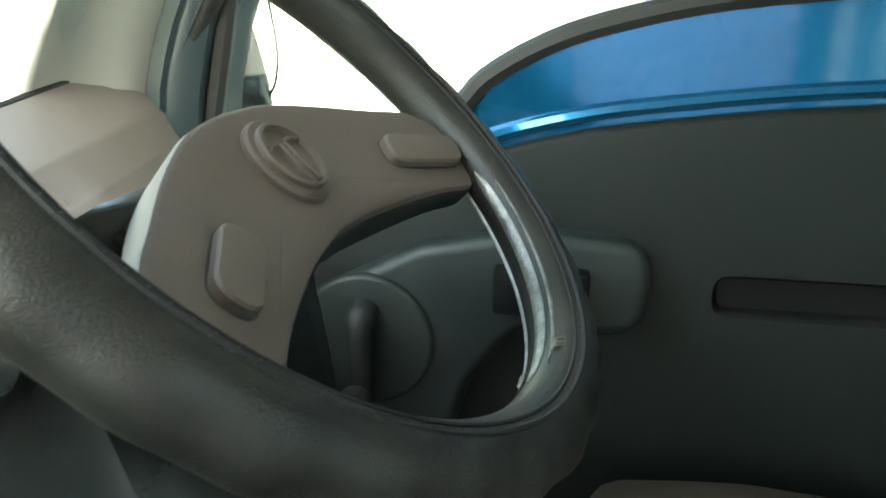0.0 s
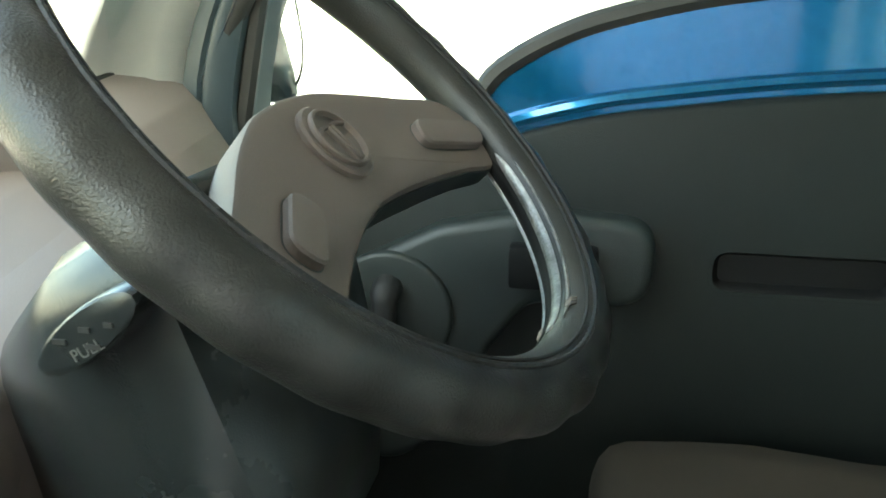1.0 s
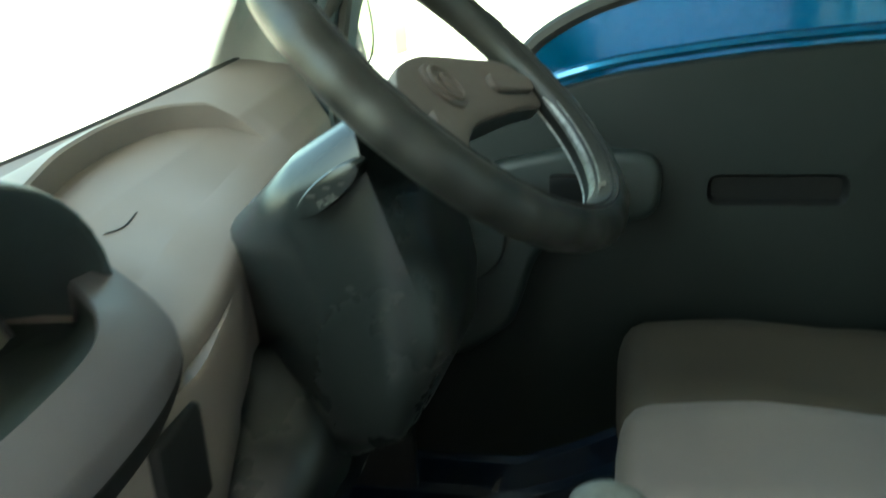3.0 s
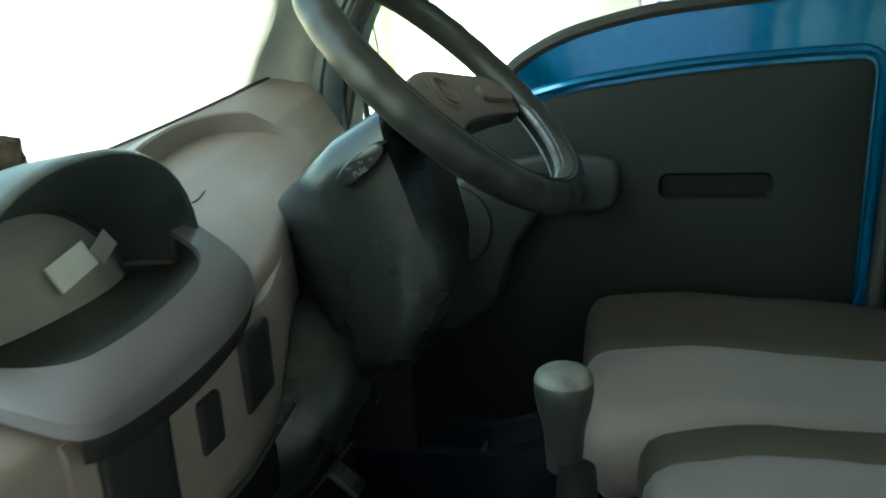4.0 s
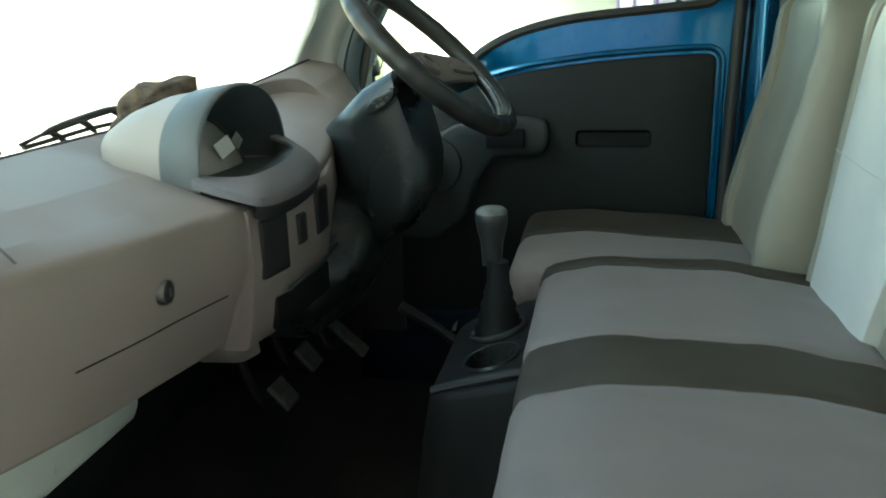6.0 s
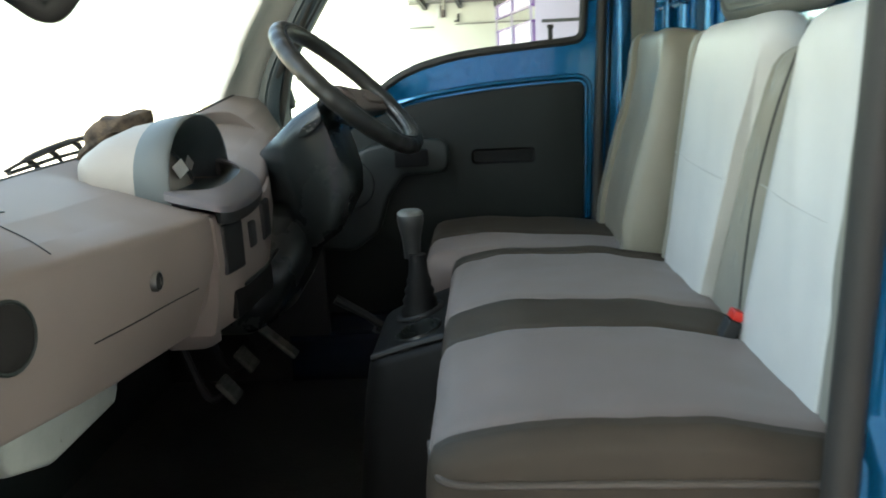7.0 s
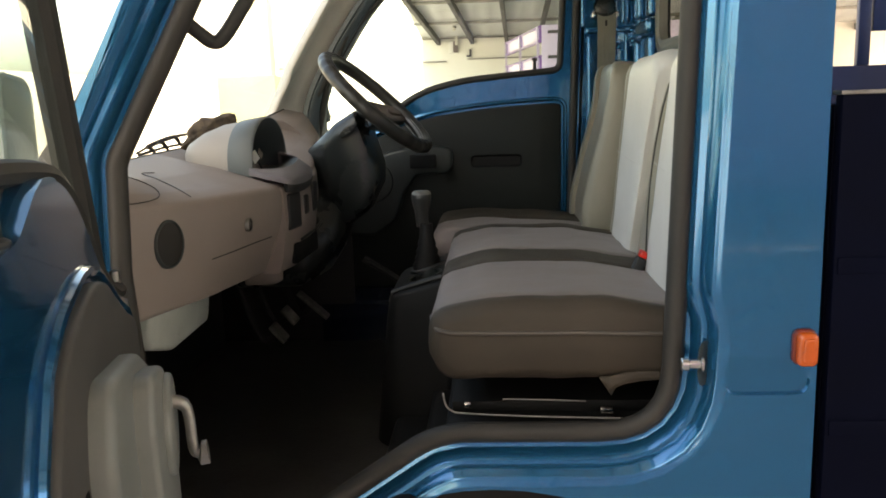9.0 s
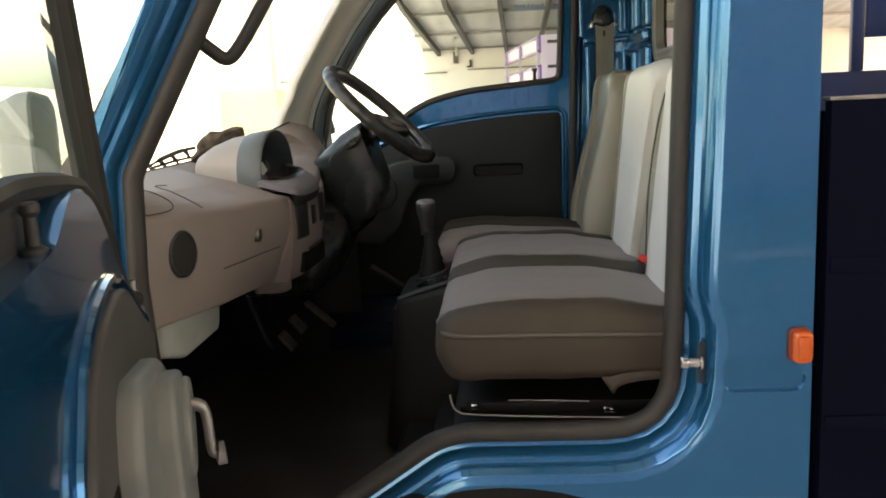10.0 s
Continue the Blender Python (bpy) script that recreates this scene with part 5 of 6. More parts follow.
bm = bmesh.new()
loft(bm, [col_ring((0.375, 1.195), (0.43, 0.985), 0.085, 0.425), col_ring((0.405, 1.222), (0.47, 0.995), 0.095, 0.41), col_ring((0.44, 1.248), (0.512, 1.01), 0.106, 0.392), col_ring((0.49, 1.288), (0.566, 1.05), 0.114, 0.368), col_ring((0.54, 1.318), (0.606, 1.125), 0.104, 0.366), col_ring((0.553, 1.312), (0.608, 1.17), 0.07, 0.378)])
shroud = part("shroud", bm, "shroud", col, "dark grey plastic shroud", 60)
bm = bmesh.new()
lp = [2 * math.pi * k / 20 for k in range(20)]
loft(bm, [[COL + V(0.532 + 0.030 * s * math.cos(a) * 0.85, 0.246 - h, 1.270 + 0.030 * s * (0.55 * math.cos(a) + 0.42 * math.sin(a))) for a in lp] for s, h in ((1.0, -0.012), (1.0, 0.006), (0.95, 0.0095), (0.85, 0.0105))])
podb = part("switch_pod", bm, "shroud", shroud, "oval switch pod with worn marks")
for dx, dz, l in ((-0.011, -0.003, 0.006), (0.001, 0.003, 0.005), (0.004, -0.004, 0.007), (0.012, 0.006, 0.004)):
    bm = bmesh.new()
    add_box(bm, COL + V(0.532 + dx - l / 2, 0.2345, 1.270 + dz - 0.0011), COL + V(0.532 + dx + l / 2, 0.2358, 1.270 + dz + 0.0011), 0)
    part("pod_mark", bm, "knob", podb, "faint pale mark")
pull_txt = bpy.data.curves.new("lettering", "FONT")
pull_txt.body, pull_txt.size, pull_txt.extrude = "PULL", 0.0075, 0.0002
pull_txt.materials.append(M["slate"])
pull_mark = new("lettering", pull_txt)
pull_mark.matrix_world = Matrix.Translation(COL + V(0.527, 0.2348, 1.2585)) @ Matrix.Rotation(radians(-28), 4, "Y") @ Matrix.Rotation(radians(90), 4, "X")
pull_mark.parent = podb
pull_mark.matrix_parent_inverse = parent_world(podb).inverted()
tagged(pull_mark, "small pale letters")
bm = bmesh.new()
p0 = V(0.545, 0.475, 1.27) + COL
tube(bm, [p0, p0 + V(0.01, 0.05, 0.008), p0 + V(0.02, 0.10, 0.012)], [0.007, 0.007, 0.009], 8)
part("stalk", bm, "black", col, "black column stalk")
# lower cover under the column
bm = bmesh.new()
rings = []
for z, x0, xf, yl in ((1.13, 0.30, 0.51, 0.222), (1.07, 0.25, 0.54, 0.172), (1.02, 0.25, 0.535, 0.128), (0.96, 0.25, 0.51, 0.11), (0.90, 0.25, 0.47, 0.115), (0.885, 0.25, 0.445, 0.13)):
    rings.append([V(p.x, p.y, z) for p in rounded([(x0, yl, 0.01), (min(0.45, xf - 0.03), yl, 0.06), (xf - 0.02, yl + 0.03, 0.05), (xf, 0.28, 0.06), (xf, 0.35, 0.06), (xf - 0.06, 0.40, 0.06), (x0, 0.40, 0.01)], 5)])
loft(bm, rings)
part("lower_cover", bm, "shroud", col, "dark grey lower column cover", 60)

# ---- floor things ----
for nm, p, w, tilt in (("clutch_pedal", V(0.330, 0.215, 0.735), 0.06, 50), ("brake_pedal", V(0.318, 0.39, 0.738), 0.065, 50), ("accelerator_pedal", V(0.355, 0.54, 0.73), 0.045, 42)):
    ped = thing(nm, p, "worn rubber-faced " + nm.replace("_", " ") + " under the dashboard", "pedal", "pedals")
    pm = Matrix.Translation(p) @ Matrix.Rotation(radians(tilt), 4, "Y")
    L = 0.03 if w > 0.05 else 0.062
    bm = bmesh.new()
    add_box(bm, (-L, -w / 2, -0.006), (L, w / 2, 0.006), 0.0058, pm, 3)
    pad_ = part("pedal_pad", bm, "cap", ped, "worn grey pedal pad")
    bm = bmesh.new()
    for k in range(-2, 3):
        add_box(bm, (k * L * 0.36 - 0.002, -w * 0.42, 0.005), (k * L * 0.36 + 0.002, w * 0.42, 0.008), 0.001, pm, 1)
    part("tread", bm, "cap", pad_)
    bm = bmesh.new()
    tube(bm, bez([pm @ V(0, 0, -0.006), pm @ V(-0.02, 0, -0.05), p + V(-0.10, 0, 0.12), p + V(-0.14, 0, 0.24)], 4), 0.009, 8)
    part("pedal_arm", bm, "black", ped)

console = thing("console", (0.76, 0.0, 0.58), "black plastic console round the gear lever with a cup holder", "console")


def console_z(x):
    """The console's top rises towards the bench."""
    return 0.928 + 0.30 * (x - 0.70)


CON = rounded([(0.695, -0.165, 0.04), (0.842, -0.185, 0.02), (0.842, 0.16, 0.02), (0.695, 0.13, 0.05)], 5)
CUP = [V(0.772 + 0.036 * math.cos(a), -0.075 + 0.042 * math.sin(a)) for a in [2 * math.pi * k / 24 for k in range(24)]]
bm = bmesh.new()
loft(bm, [[V(p.x, p.y, 0.58 if d > 0.03 else console_z(p.x) + h) for p in offset(CON, d)] for d, h in ((0.045, 0), (0.012, -0.06), (0.003, -0.012), (0.0, -0.004), (-0.006, 0.0))], caps=False)
fill_between(bm, offset(CON, -0.006), [CUP], lambda p: V(p.x, p.y, console_z(p.x)))
bmesh.ops.remove_doubles(bm, verts=bm.verts[:], dist=0.0003)
con_box = part("console_box", bm, "consolek", console, "", 45)
bm = bmesh.new()
loft(bm, [[V(0.772 + (p.x - 0.772) * k, -0.075 + (p.y + 0.075) * k, console_z(p.x) + h) for p in CUP] for k, h in ((1.12, 0.001), (1.08, 0.005), (1.0, 0.004), (0.97, -0.004), (0.88, -0.07))], caps=False)
bm.faces.new([bm.verts.new(V(0.772 + (p.x - 0.772) * 0.88, -0.075 + (p.y + 0.075) * 0.88, console_z(0.772) - 0.07)) for p in CUP])
part("cup_holder", bm, "shroud", con_box, "dark cup holder well", 45)
bm = bmesh.new()
tube(bm, bez([V(0.70, -0.150, console_z(0.70) + 0.002), V(0.745, -0.158, console_z(0.745) + 0.005), V(0.80, -0.165, console_z(0.80) + 0.006), V(0.836, -0.168, console_z(0.836) + 0.004)], 4), 0.0065, 8)
part("console_rim", bm, "black", con_box, "worn grey edge of the console")
# added strip for the highlight along the console's front edge
bm = bmesh.new()
tube(bm, [V(0.690, 0.03, 0.80), V(0.688, 0.03, 0.83), V(0.690, 0.03, 0.865)], 0.003, 6)
part("edge_highlight", bm, "knob", con_box, "strip standing for the highlight on the console edge")
gear = thing("gear_lever", (0.768, 0.035, 0.948), "grey-knobbed gear lever in a black rubber boot", "gear lever")
bm = bmesh.new()
loft(bm, [[V(0.768 + r * math.cos(a), 0.035 + r * math.sin(a), z) for a in ringc] for r, z in ((0.036, 0.945), (0.037, 0.958), (0.030, 0.966), (0.032, 0.974), (0.026, 0.984), (0.028, 0.992), (0.022, 1.002), (0.023, 1.010), (0.018, 1.025), (0.0155, 1.06))])
part("boot", bm, "consolek", gear, "black ribbed rubber boot", 60)
bm = bmesh.new()
tube(bm, [V(0.768 + 0.040 * math.cos(a), 0.035 + 0.040 * math.sin(a), 0.951 + 0.012 * math.cos(a)) for a in ringc], 0.0055, 8, True)
part("boot_ring", bm, "black", gear, "shiny black boot ring")
bm = bmesh.new()
loft(bm, [[V(0.757 + r * math.cos(a), 0.052 + r * math.sin(a), z) for a in ringc] for r, z in ((0.015, 1.05), (0.0165, 1.075), (0.018, 1.09), (0.022, 1.105), (0.0245, 1.120), (0.024, 1.131), (0.0205, 1.136), (0.012, 1.138))])
knob = part("knob", bm, "knob", gear, "dark grey plastic knob", 50)
bm = bmesh.new()
loft(bm, [[V(0.757 + r * math.cos(a), 0.052 + r * math.sin(a), z) for a in ringc] for r, z in ((0.0244, 1.1305), (0.0228, 1.1355), (0.018, 1.1392), (0.008, 1.1402))])
part("knob_cap", bm, "cap", knob, "worn pale grey cap", 50)
brake = thing("handbrake_lever", (0.71, 0.10, 0.88), "thin dark handbrake lever beside the seat", "lever")
bm = bmesh.new()
tube(bm, [V(0.715, 0.105, 0.88), V(0.66, 0.098, 0.925), V(0.60, 0.09, 0.965)], [0.010, 0.008, 0.010], 8)
part("lever", bm, "consolek", brake)

# ---- belt, grab handle, mirror, wipers ----
seat_belt = thing("seat_belt", (1.30, 0.64, 1.0), "grey seat belt hanging from a black anchor on the pillar", "seat belt")
bm = bmesh.new()
loft(bm, [[V(1.289 + w * math.cos(a), y, 1.612 + (0.05 if math.sin(a) > 0 else 0.022) * h * math.sin(a)) for a in ringc] for y, w, h in ((0.667, 0.030, 0.95), (0.655, 0.035, 1.0), (0.645, 0.034, 0.96), (0.637, 0.026, 0.75), (0.634, 0.016, 0.45))])
anchor = part("anchor", bm, "shroud", seat_belt, "glossy black upper belt anchor", 50)
for x in (1.254, 1.325):
    bm = bmesh.new()
    add_box(bm, (x - 0.006, 0.646, 1.592), (x + 0.006, 0.660, 1.612), 0.004, None, 2)
    part("guide_lug", bm, "chrome", anchor, "bright steel belt guide end")
bm = bmesh.new()
loft(bm, [[V(x - w, y, z), V(x + w, y, z), V(x + w, y + 0.003, z), V(x - w, y + 0.003, z)] for x, w, y, z in ((1.293, 0.029, 0.640, 1.605), (1.292, 0.0275, 0.637, 1.56), (1.290, 0.0265, 0.637, 1.40), (1.288, 0.026, 0.640, 1.15), (1.288, 0.026, 0.642, 0.95))])
webbing = part("webbing", bm, "belt", seat_belt, "grey woven webbing")
bm = bmesh.new()
prism(bm, rounded([(1.2865, 1.565, 0.003), (1.2935, 1.565, 0.003), (1.2935, 1.583, 0.003), (1.2865, 1.583, 0.003)], 3), "y", 0.6375, 0.6345)
part("slot", bm, "black", webbing, "dark slot in the webbing")
for x in (1.283, 1.298):
    bm = bmesh.new()
    tube(bm, [V(x, 0.6365, 1.55), V(x - 0.001, 0.6365, 1.40), V(x - 0.002, 0.639, 1.15)], 0.0012, 6)
    part("woven_edge", bm, "stitch", webbing)

handle = thing("grab_handle", (0.46, -0.66, 1.47), "black grab handle on the A-pillar", "handle")
bm = bmesh.new()
hp = bez([V(0.462, -0.672, 1.492), V(0.485, -0.66, 1.470), V(0.503, -0.65, 1.456), V(0.522, -0.648, 1.466), V(0.56, -0.645, 1.52), V(0.64, -0.64, 1.645), V(0.66, -0.645, 1.69), V(0.64, -0.66, 1.72)], 5)
tube(bm, hp, 0.0115, 10)
part("grip", bm, "rubber", handle)

mirror = thing("side_mirror", (0.36, 0.82, 1.30), "black side mirror outside the driver window", "mirror")
bm = bmesh.new()
rows = []
for z, xl, xr in ((1.297, 0.345, 0.372), (1.300, 0.340, 0.385), (1.307, 0.337, 0.390), (1.33, 0.332, 0.387), (1.37, 0.323, 0.378), (1.41, 0.314, 0.366), (1.46, 0.304, 0.350), (1.50, 0.298, 0.338)):
    c, w = (xl + xr) / 2, (xr - xl) / 2
    rows.append([V(c + w * math.cos(a), 0.825 + (0.35 * w + 0.012) * math.sin(a), z) for a in ringc])
loft(bm, rows)
part("housing", bm, "shroud", mirror)
bm = bmesh.new()
tube(bm, bez([V(0.40, 0.745, 1.235), V(0.385, 0.79, 1.25), V(0.372, 0.82, 1.27), V(0.370, 0.825, 1.30)], 4), 0.006, 8)
part("arm", bm, "black", mirror)
bm = bmesh.new()
tube(bm, bez([V(0.386, 0.825, 1.312), V(0.396, 0.825, 1.332), V(0.400, 0.825, 1.36), V(0.397, 0.825, 1.395), V(0.386, 0.825, 1.44), V(0.35, 0.825, 1.47)], 5), 0.0018, 6)
part("cable", bm, "black", mirror, "thin black cable")

# housing coloured pale in place of the glare on the mirror's face
door_mirror = thing("side_mirror", (0.40, -1.0, 1.25), "side mirror outside the open passenger door, coloured pale for glare", "mirror")
FACE = rounded([(-1.125, 1.283, 0.03), (-0.985, 1.276, 0.03), (-0.975, 1.392, 0.03), (-1.115, 1.397, 0.03)], 5)
bm = bmesh.new()
loft(bm, [[V(0.412 + h + 0.34 * (p.x + 1.05) * -1, p.x, p.y) for p in offset(FACE, d)] for d, h in ((-0.03, -0.045), (-0.008, -0.035), (0.0, -0.015), (0.002, 0.0), (-0.004, 0.003), (-0.007, 0.001))])
part("housing", bm, "pale", door_mirror, "mirror housing, coloured pale for glare", 50)
bm = bmesh.new()
tube(bm, bez([V(0.40, -1.02, 1.285), V(0.40, -1.0, 1.25), V(0.41, -0.98, 1.20), V(0.43, -0.965, 1.15)], 4), 0.009, 8)
part("arm", bm, "black", door_mirror)

for y0, y1 in ((-0.155, 0.145), (-0.52, -0.20)):
    wiper = thing("wiper", (0.14, y0, 1.25), "black windscreen wiper resting along the glass", "wiper", "wipers")
    dz = 0.0 if y0 > -0.3 else -0.012
    lo, hi = V(0.14, y0, 1.262 + dz), V(0.14, y1, 1.292 + dz)
    bm = bmesh.new()
    tube(bm, [lo + V(0.004, 0, -0.004), lo.lerp(hi, 0.5) + V(0.004, 0, -0.010), hi + V(0.004, 0, -0.022)], 0.0035, 6)
    part("blade", bm, "black", wiper)
    bm = bmesh.new()
    tube(bm, bez([lo, lo.lerp(hi, 0.3) + V(0, 0, 0.006), lo.lerp(hi, 0.7) + V(0, 0, 0.006), hi], 5), [0.003] * 4 + [0.006] * 7 + [0.0045] * 5, 8)
    part("arm", bm, "black", wiper)
    for k in (0.25, 0.5, 0.78):
        bm = bmesh.new()
        p = lo.lerp(hi, k)
        tube(bm, [p + V(0, -0.014, 0.004), p + V(0.004, 0.0, -0.004), p + V(0.004, 0.016, -0.012 - 0.008 * k)], [0.004, 0.0055, 0.004], 6)
        part("claw", bm, "black", wiper)

# ---- outside of the cab ----
lamp = thing("marker_lamp", (1.388, -0.752, 0.98), "amber side marker lamp on the blue cab side", "lamp")
lp = rounded([(1.373, 0.953, 0.011), (1.403, 0.953, 0.011), (1.403, 1.004, 0.011), (1.373, 1.004, 0.011)], 5)
bm = bmesh.new()
prism(bm, [p + V(-0.002, 0.002) for p in offset(lp, 0.002)], "y", -0.749, -0.757, 0.003)
part("base", bm, "lampbase", lamp, "dark red lamp base")
bm = bmesh.new()
prism(bm, lp, "y", -0.756, -0.768, 0.006)
lens_ = part("lens", bm, "amber", lamp, "ribbed amber lens")
bm = bmesh.new()
prism(bm, rounded([(1.380, 0.960, 0.005), (1.397, 0.960, 0.005), (1.397, 0.997, 0.005), (1.380, 0.997, 0.005)], 4), "y", -0.767, -0.771, 0.003)
part("lens_face", bm, "amber", lens_)

striker = thing("door_striker", (1.238, -0.73, 0.949), "bright steel door striker on the pillar", "striker")
bm = bmesh.new()
loft(bm, [[V(1.246 + x + 0.5 * (y + 0.73), y + r * 0.2 * math.cos(a), 0.95 + r * 1.25 * math.sin(a)) + V(r * 0.22 * math.cos(a), 0, 0) for a in ringc] for x, y, r in ((0.008, -0.724, 0.028), (0.0, -0.735, 0.028), (-0.002, -0.738, 0.024))])
part("plate", bm, "dark", striker, "dark striker plate")
bm = bmesh.new()
loft(bm, [[V(x, -0.738 + r * math.cos(a) * 0.9, 0.951 + r * math.sin(a)) for a in ringc] for x, r in ((1.244, 0.012), (1.2405, 0.012), (1.239, 0.008), (1.224, 0.0075), (1.222, 0.0105), (1.213, 0.0105), (1.2115, 0.009))])
part("pin", bm, "chrome", striker, "bright steel pin")

# door check and hinge at the front edge of the open door
for z in (1.085, 0.70):
    bm = bmesh.new()
    add_box(bm, (0.335, -0.775, z - 0.028), (0.362, -0.748, z + 0.028), 0.004)
    leaf = part("hinge", bm, "steel", near_door, "dull steel door hinge")
    bm = bmesh.new()
    tube(bm, [V(0.364, -0.770, z - 0.034), V(0.364, -0.770, z + 0.034)], 0.0075, 10)
    part("hinge_pin", bm, "steel", leaf)
bm = bmesh.new()
add_box(bm, (0.352, -0.80, 1.012), (0.372, -0.735, 1.022), 0.003)
part("check_strap", bm, "steel", near_door, "dull steel check strap")

# load bed behind the cab
bed = thing("load_bed", (2.4, 0, 0.5), "dark navy steel load bed behind the cab", "load bed")
# far board, top bar and stakes: blue with the shade in its colour
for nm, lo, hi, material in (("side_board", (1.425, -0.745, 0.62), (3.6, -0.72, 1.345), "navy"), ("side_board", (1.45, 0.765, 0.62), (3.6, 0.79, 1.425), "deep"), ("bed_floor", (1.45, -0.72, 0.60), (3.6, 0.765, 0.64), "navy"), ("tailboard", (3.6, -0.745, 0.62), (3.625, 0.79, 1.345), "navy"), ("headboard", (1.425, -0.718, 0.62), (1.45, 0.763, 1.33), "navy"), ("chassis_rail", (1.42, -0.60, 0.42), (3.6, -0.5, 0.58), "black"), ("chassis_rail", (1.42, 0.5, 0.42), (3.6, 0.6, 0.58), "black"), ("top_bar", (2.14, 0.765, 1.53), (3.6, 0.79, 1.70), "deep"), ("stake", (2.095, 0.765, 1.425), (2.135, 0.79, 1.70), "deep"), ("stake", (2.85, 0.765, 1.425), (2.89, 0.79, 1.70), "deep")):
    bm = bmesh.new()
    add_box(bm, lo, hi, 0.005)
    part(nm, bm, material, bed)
bm = bmesh.new()
add_box(bm, (1.422, -0.748, 1.344), (3.6, -0.716, 1.350), 0.002)
part("top_rail", bm, "steel", bed, "worn steel top rail")
for z in (0.85, 1.1):
    bm = bmesh.new()
    add_box(bm, (1.43, -0.749, z - 0.012), (3.58, -0.744, z + 0.012), 0.002)
    part("rib", bm, "navy", bed)
# dark liner inside the front wheel arch
bm = bmesh.new()
loft(bm, [[V(0.925 + (p.x - 0.925) * k, y, 0.304 + (p.y - 0.304) * k) for p in ARCH] for y, k in ((-0.7485, 1.004), (-0.735, 1.012), (-0.672, 1.012))], closed=False)
bm.faces.new([bm.verts.new(V(0.925 + (p.x - 0.925) * 1.012, -0.672, 0.304 + (p.y - 0.304) * 1.012)) for p in ARCH])
tagged(part("wheel_arch_liner", bm, "consolek"), "black plastic liner of the front wheel arch", "liner", kind="structure")
# front wheel under the cab
tyre = thing("front_wheel", (0.925, -0.62, 0.28), "black front tyre in the wheel arch", "wheel")
bm = bmesh.new()
loft(bm, [[V(0.925 + r * math.cos(a), y, 0.28 + r * math.sin(a)) for a in [2 * math.pi * k / 40 for k in range(40)]] for r, y in ((0.17, -0.70), (0.25, -0.715), (0.275, -0.70), (0.28, -0.66), (0.28, -0.58), (0.25, -0.56), (0.17, -0.56))])
part("tyre", bm, "tyre", tyre)
bm = bmesh.new()
loft(bm, [[V(0.925 + r * math.cos(a), y, 0.28 + r * math.sin(a)) for a in ringc] for r, y in ((0.172, -0.57), (0.172, -0.70), (0.15, -0.69), (0.05, -0.66))])
part("rim", bm, "steel", tyre)


# ---- yard and shed ----
bm = bmesh.new()
add_box(bm, (-400, -400, -0.2), (400, 400, 0.0), 0)
tagged(part("ground", bm, "concrete"), "pale concrete yard", "ground", kind="structure")
bm = bmesh.new()
add_box(bm, (-9.3, -16, 0), (-9, 30, 2.3), 0.02)
tagged(part("wall_5", bm, "wall"), "cream plastered yard wall ahead of the truck", "wall", kind="structure")


def roof_z(y):
    return 5.8 - 0.1 * (y + 11)


# only the far end shows; the part over the cab is added for shade
shed = thing("shed_roof", (4, 6, 3), "grey sheet shed roof on dark steel rafters, extended unseen over the cab for shade", "roof", kind="structure")
bm = bmesh.new()
prof = []
for i in range(141):
    prof.append((11.7 * i / 140, 0.012 * math.sin(i * math.pi / 2)))
loft(bm, [[V(x - 0.7, y, roof_z(y) + h) for x, h in prof] for y in (-11, 18.2)], closed=False)
part("sheet", bm, "sheet", shed, "corrugated grey roof sheet", 20)
for x0, x1 in ((-0.62, -0.28), (0.17, 0.53), (1.15, 1.35), (2.05, 2.12), (3.0, 3.0), (5.0, 5.0), (7.2, 7.2), (9.5, 9.5)):
    bm = bmesh.new()
    loft(bm, [[V(x - 0.04, y, roof_z(y) - 0.18), V(x + 0.04, y, roof_z(y) - 0.18), V(x + 0.04, y, roof_z(y) - 0.04), V(x - 0.04, y, roof_z(y) - 0.04)] for x, y in ((x0, -11), (x0, 13), (x1, 18))])
    part("rafter", bm, "girder", shed)
for y in (-10, -4.5, 3, 7.5, 12, 14, 16):
    bm = bmesh.new()
    add_box(bm, (-0.7, y - 0.03, roof_z(y) - 0.09), (10, y + 0.03, roof_z(y) - 0.03), 0.008)
    part("purlin", bm, "steel", shed)
for x, y in ((8.8, 11.5), (8.8, -10.8)):
    bm = bmesh.new()
    add_box(bm, (x - 0.09, y - 0.09, 0), (x + 0.09, y + 0.09, roof_z(y) - 0.2), 0.01)
    part("post", bm, "wall", shed, "cream painted post")
bm = bmesh.new()
tube(bm, [V(0.15, 17.9, 2.70), V(0.155, 17.9, 3.4), V(0.16, 16.5, roof_z(16.5) - 0.1)], 0.045, 8)
part("conduit", bm, "wall", shed, "cream conduit pipe")
switch_box = thing("switch_box", (0.07, 17.93, 2.52), "small brown and white switch box on the shed wall", "box")
for x0, x1, material, nm in ((-0.04, 0.065, "white", "cover"), (0.07, 0.18, "hub", "body")):
    bm = bmesh.new()
    add_box(bm, (x0, 17.88, 2.53), (x1, 17.99, 2.80), 0.015)
    part(nm, bm, material, switch_box)
bracket = bmesh.new()
add_box(bracket, (0.45, 17.9, 2.44), (0.50, 17.99, 2.60), 0.01)
add_box(bracket, (0.38, 17.9, 2.42), (0.50, 17.99, 2.46), 0.01)
tagged(part("wall_bracket", bracket, "girder"), "small dark bracket on the shed wall", "bracket")
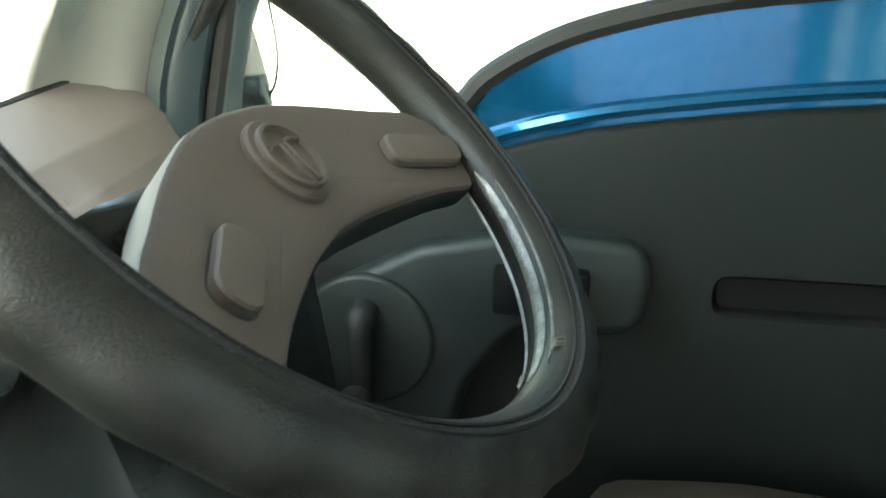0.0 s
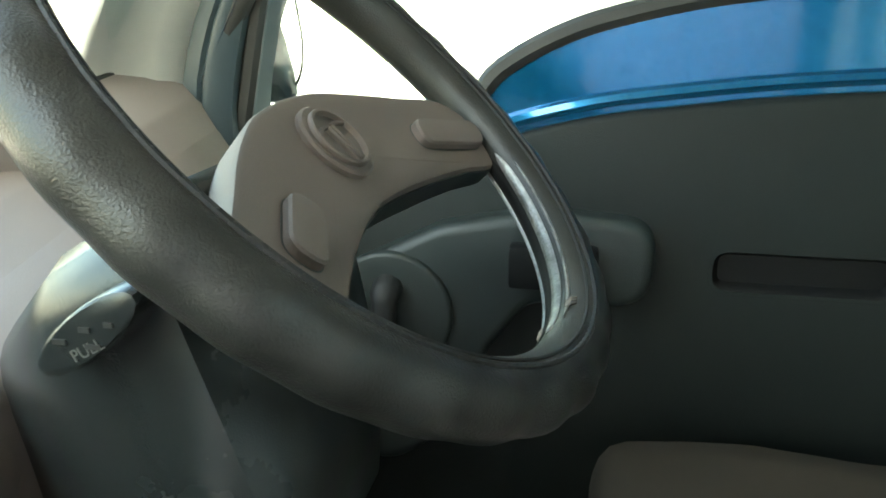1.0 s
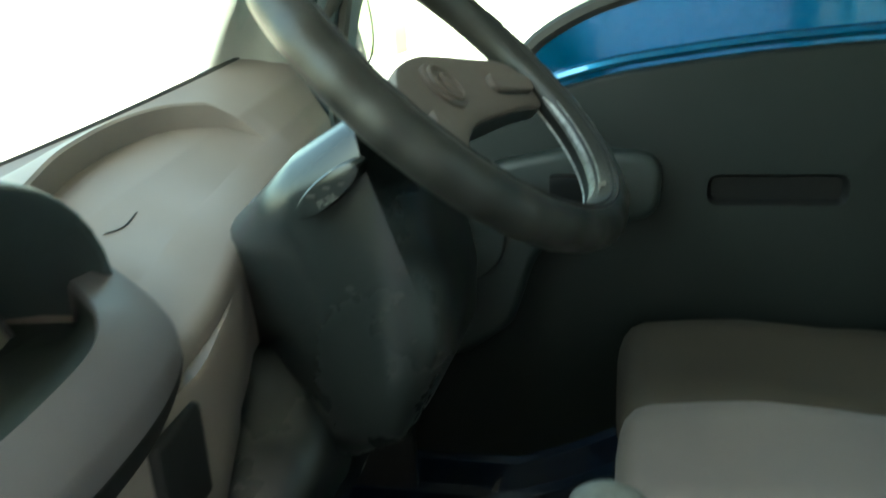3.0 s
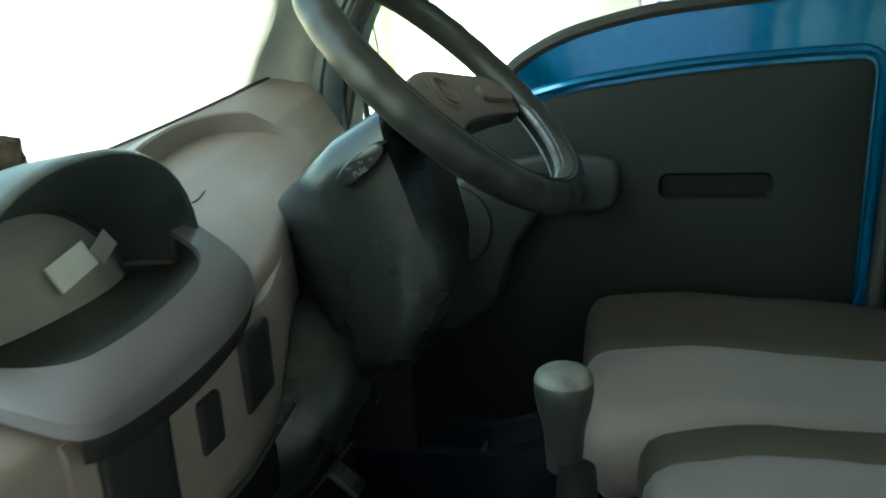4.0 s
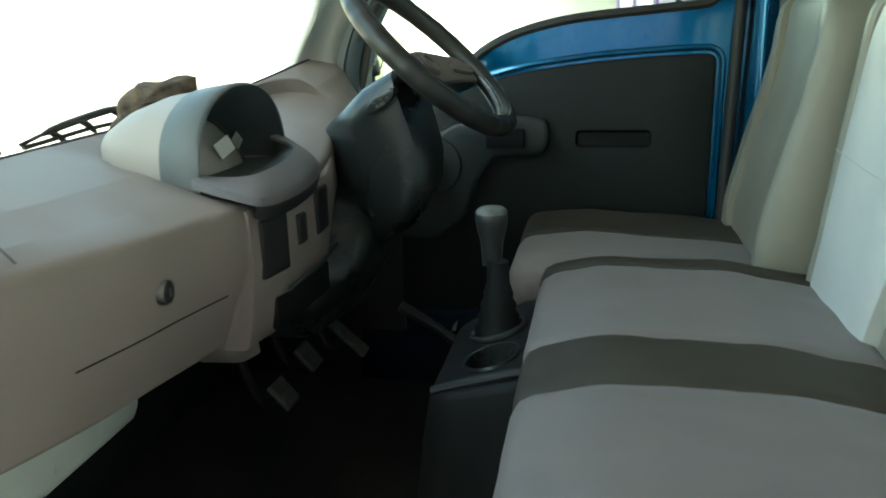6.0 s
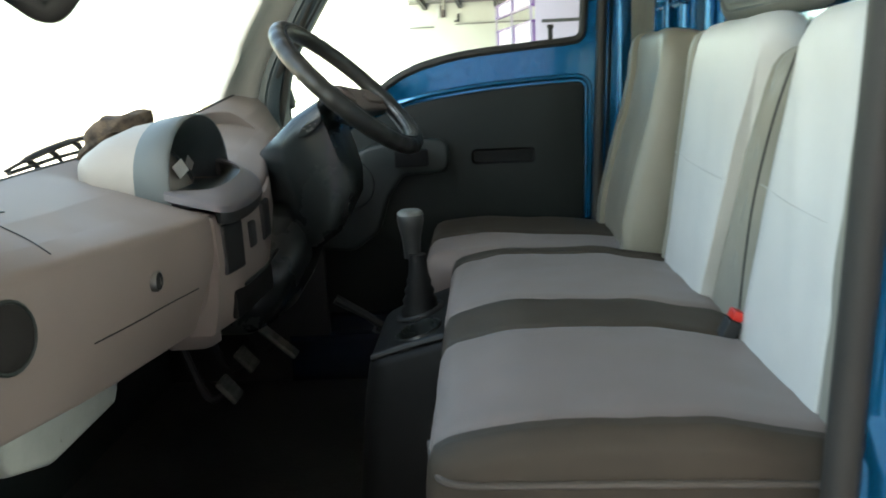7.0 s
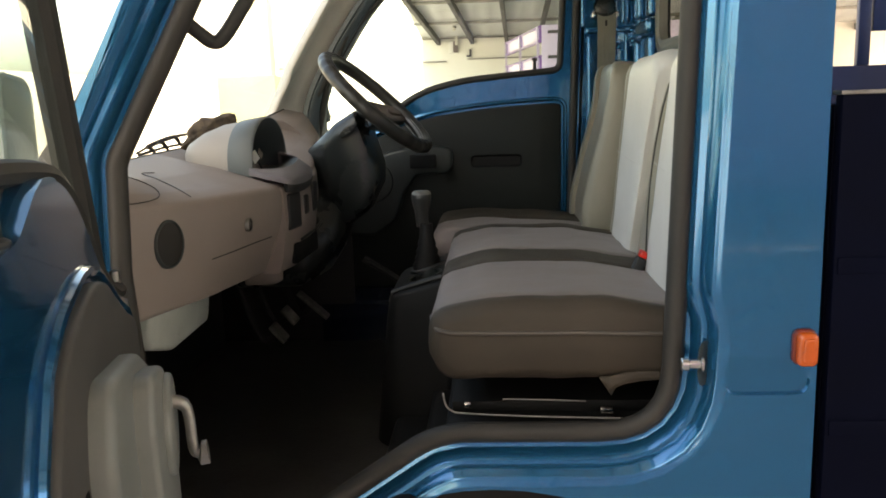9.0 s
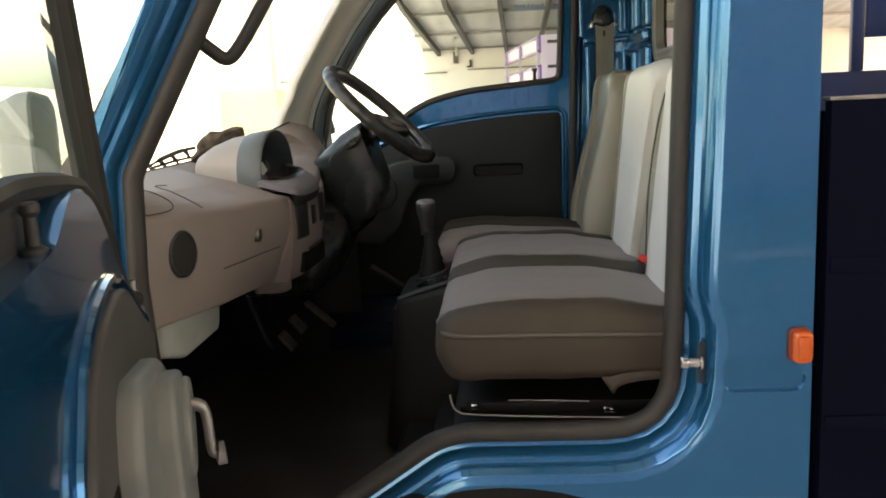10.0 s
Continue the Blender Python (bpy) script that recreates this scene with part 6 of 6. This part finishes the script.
for z, x0, x1 in ((2.87, -0.68, 3.0), (2.33, -0.68, -0.1), (2.37, 0.4, 3.0)):
    bm = bmesh.new()
    add_box(bm, (x0, 17.95, z - 0.018), (x1, 18.0, z + 0.018), 0.005)
    tagged(part("trim", bm, "steel"), "thin grey pipe run along the shed wall", "trim", kind="structure")
bm = bmesh.new()
add_box(bm, (-0.7, 18, 0), (11, 18.25, 2.95), 0.02)
tagged(part("wall_6", bm, "shedwall"), "cream plastered back wall of the shed", "wall", kind="structure")
# unseen wall, added to cut side light and tint reflections in the paint
bm = bmesh.new()
add_box(bm, (-0.7, -11.3, 0), (11, -11, 5.7), 0.02)
tagged(part("unseen_light_wall", bm, "lilac"), "unseen lilac wall added to cut and tint light on the cab side", "wall", kind="structure")
bm = bmesh.new()
add_box(bm, (-9, 20, 0), (0.0, 20.3, 5.5), 0.02)
tagged(part("wall_7", bm, "whitewall"), "white sunlit building wall beside the shed", "wall", kind="structure")
bm = bmesh.new()
add_box(bm, (-7.5, 24, 0), (-3.2, 27, 3.0), 0.02)
add_box(bm, (-7.7, 23.8, 3.0), (-3.0, 27.2, 3.15), 0.02)
tagged(part("outbuilding", bm, "wall"), "low pale yellow outbuilding in the yard", "building")

# parked purple truck under the shed
lorry = thing("parked_truck", (2.6, 10.5, 0), "purple load-bodied truck parked in the shed", "truck")
NEAR_END, FAR_END = V(1.60, 9.0, 0), V(1.21, 11.9, 0)
for z0, z1, lab in ((2.09, 2.31, "purple painted upper side board"), (1.1, 1.93, "purple painted lower side board")):
    bm = bmesh.new()
    loft(bm, [[p + V(0, 0, z0), p + V(0.04, 0, z0), p + V(0.04, 0, z1), p + V(0, 0, z1)] for p in (NEAR_END, FAR_END)])
    board_ = part("side_board", bm, "purple", lorry, lab)
    for z in (z0 + 0.02, z1 - 0.02):
        bm = bmesh.new()
        tube(bm, [p + V(-0.012, 0, z) for p in (NEAR_END, FAR_END)], 0.014, 6)
        part("rail", bm, "purple", board_)
for k in (0.03, 0.5, 0.97):
    p = NEAR_END.lerp(FAR_END, k)
    bm = bmesh.new()
    add_box(bm, p + V(-0.03, -0.02, 0.9), p + V(0.005, 0.02, 2.30), 0.004)
    part("stake", bm, "lilac", lorry, "pale lilac stake")
bm = bmesh.new()
add_box(bm, (1.62, 8.98, 0.8), (3.4, 9.03, 2.31), 0.01)
tail = part("end_panel", bm, "lilac", lorry, "pale lilac end panel")
for z in (1.9, 2.22):
    bm = bmesh.new()
    add_box(bm, (1.70, 8.965, z - 0.02), (2.6, 8.985, z + 0.02), 0.004)
    part("panel_mark", bm, "girder", tail, "dark bar on the end panel")
bm = bmesh.new()
loft(bm, [[p + V(0.06, 0, 1.0), p + V(1.6, 0.2, 1.0), p + V(1.6, 0.2, 1.1), p + V(0.06, 0, 1.1)] for p in (NEAR_END + V(0, 0.05, 0), FAR_END)])
part("bed_floor", bm, "purple", lorry)
for x in (2.0, 4.4):
    bm = bmesh.new()
    loft(bm, [[V(x + r * math.cos(a), y, 0.36 + r * math.sin(a)) for a in ringc] for r, y in ((0.2, 8.98), (0.34, 9.0), (0.36, 9.05), (0.36, 9.2), (0.2, 9.25))])
    part("wheel", bm, "tyre", lorry)
bm = bmesh.new()
add_box(bm, (1.3, 9.1, 0.36), (5.2, 10.6, 0.8), 0.03)
part("chassis", bm, "black", lorry)

# sign board hung from the rafters
board = thing("sign_board", (2.4, 13.9, 3.4), "blue-grey sign board with white lettering", "sign")
bm = bmesh.new()
add_box(bm, (1.45, 13.88, 3.20), (3.4, 13.94, 3.65), 0.01)
part("board", bm, "sign", board)
txt = bpy.data.curves.new("lettering", "FONT")
txt.body, txt.size, txt.extrude = "WATER", 0.155, 0.004
txt.materials.append(M["white"])
word = new("lettering", txt)
word.matrix_world = pose(1.63, 13.872, 3.27, 90, 0, 0)
word.parent = board
word.matrix_parent_inverse = parent_world(board).inverted()
tagged(word, "white capital letters")
for x in (1.8, 3.2):
    bm = bmesh.new()
    add_box(bm, (x - 0.01, 13.9, 3.5), (x + 0.01, 13.92, roof_z(13.9) - 0.02), 0.002)
    part("hanger", bm, "steel", board)

# facade pieces of the sunlit yard ahead
for nm, lo, hi, material, lab, cat in (("gate_pillar", (-5.25, 19.2, 0), (-4.75, 19.7, 6.0), "ochre", "tall cream gate pillar in the yard", "pillar"), ("yard_kiosk", (-5.75, 17.8, 0), (-4.3, 18.8, 2.15), "olive", "low pale olive kiosk in the yard", "kiosk"), ("cyan_board", (-4.75, 19.93, 2.4), (-3.9, 20.0, 3.1), "cyan", "pale cyan board on the white wall", "board")):
    bm = bmesh.new()
    add_box(bm, lo, hi, 0.03)
    tagged(part(nm, bm, material), lab, cat)
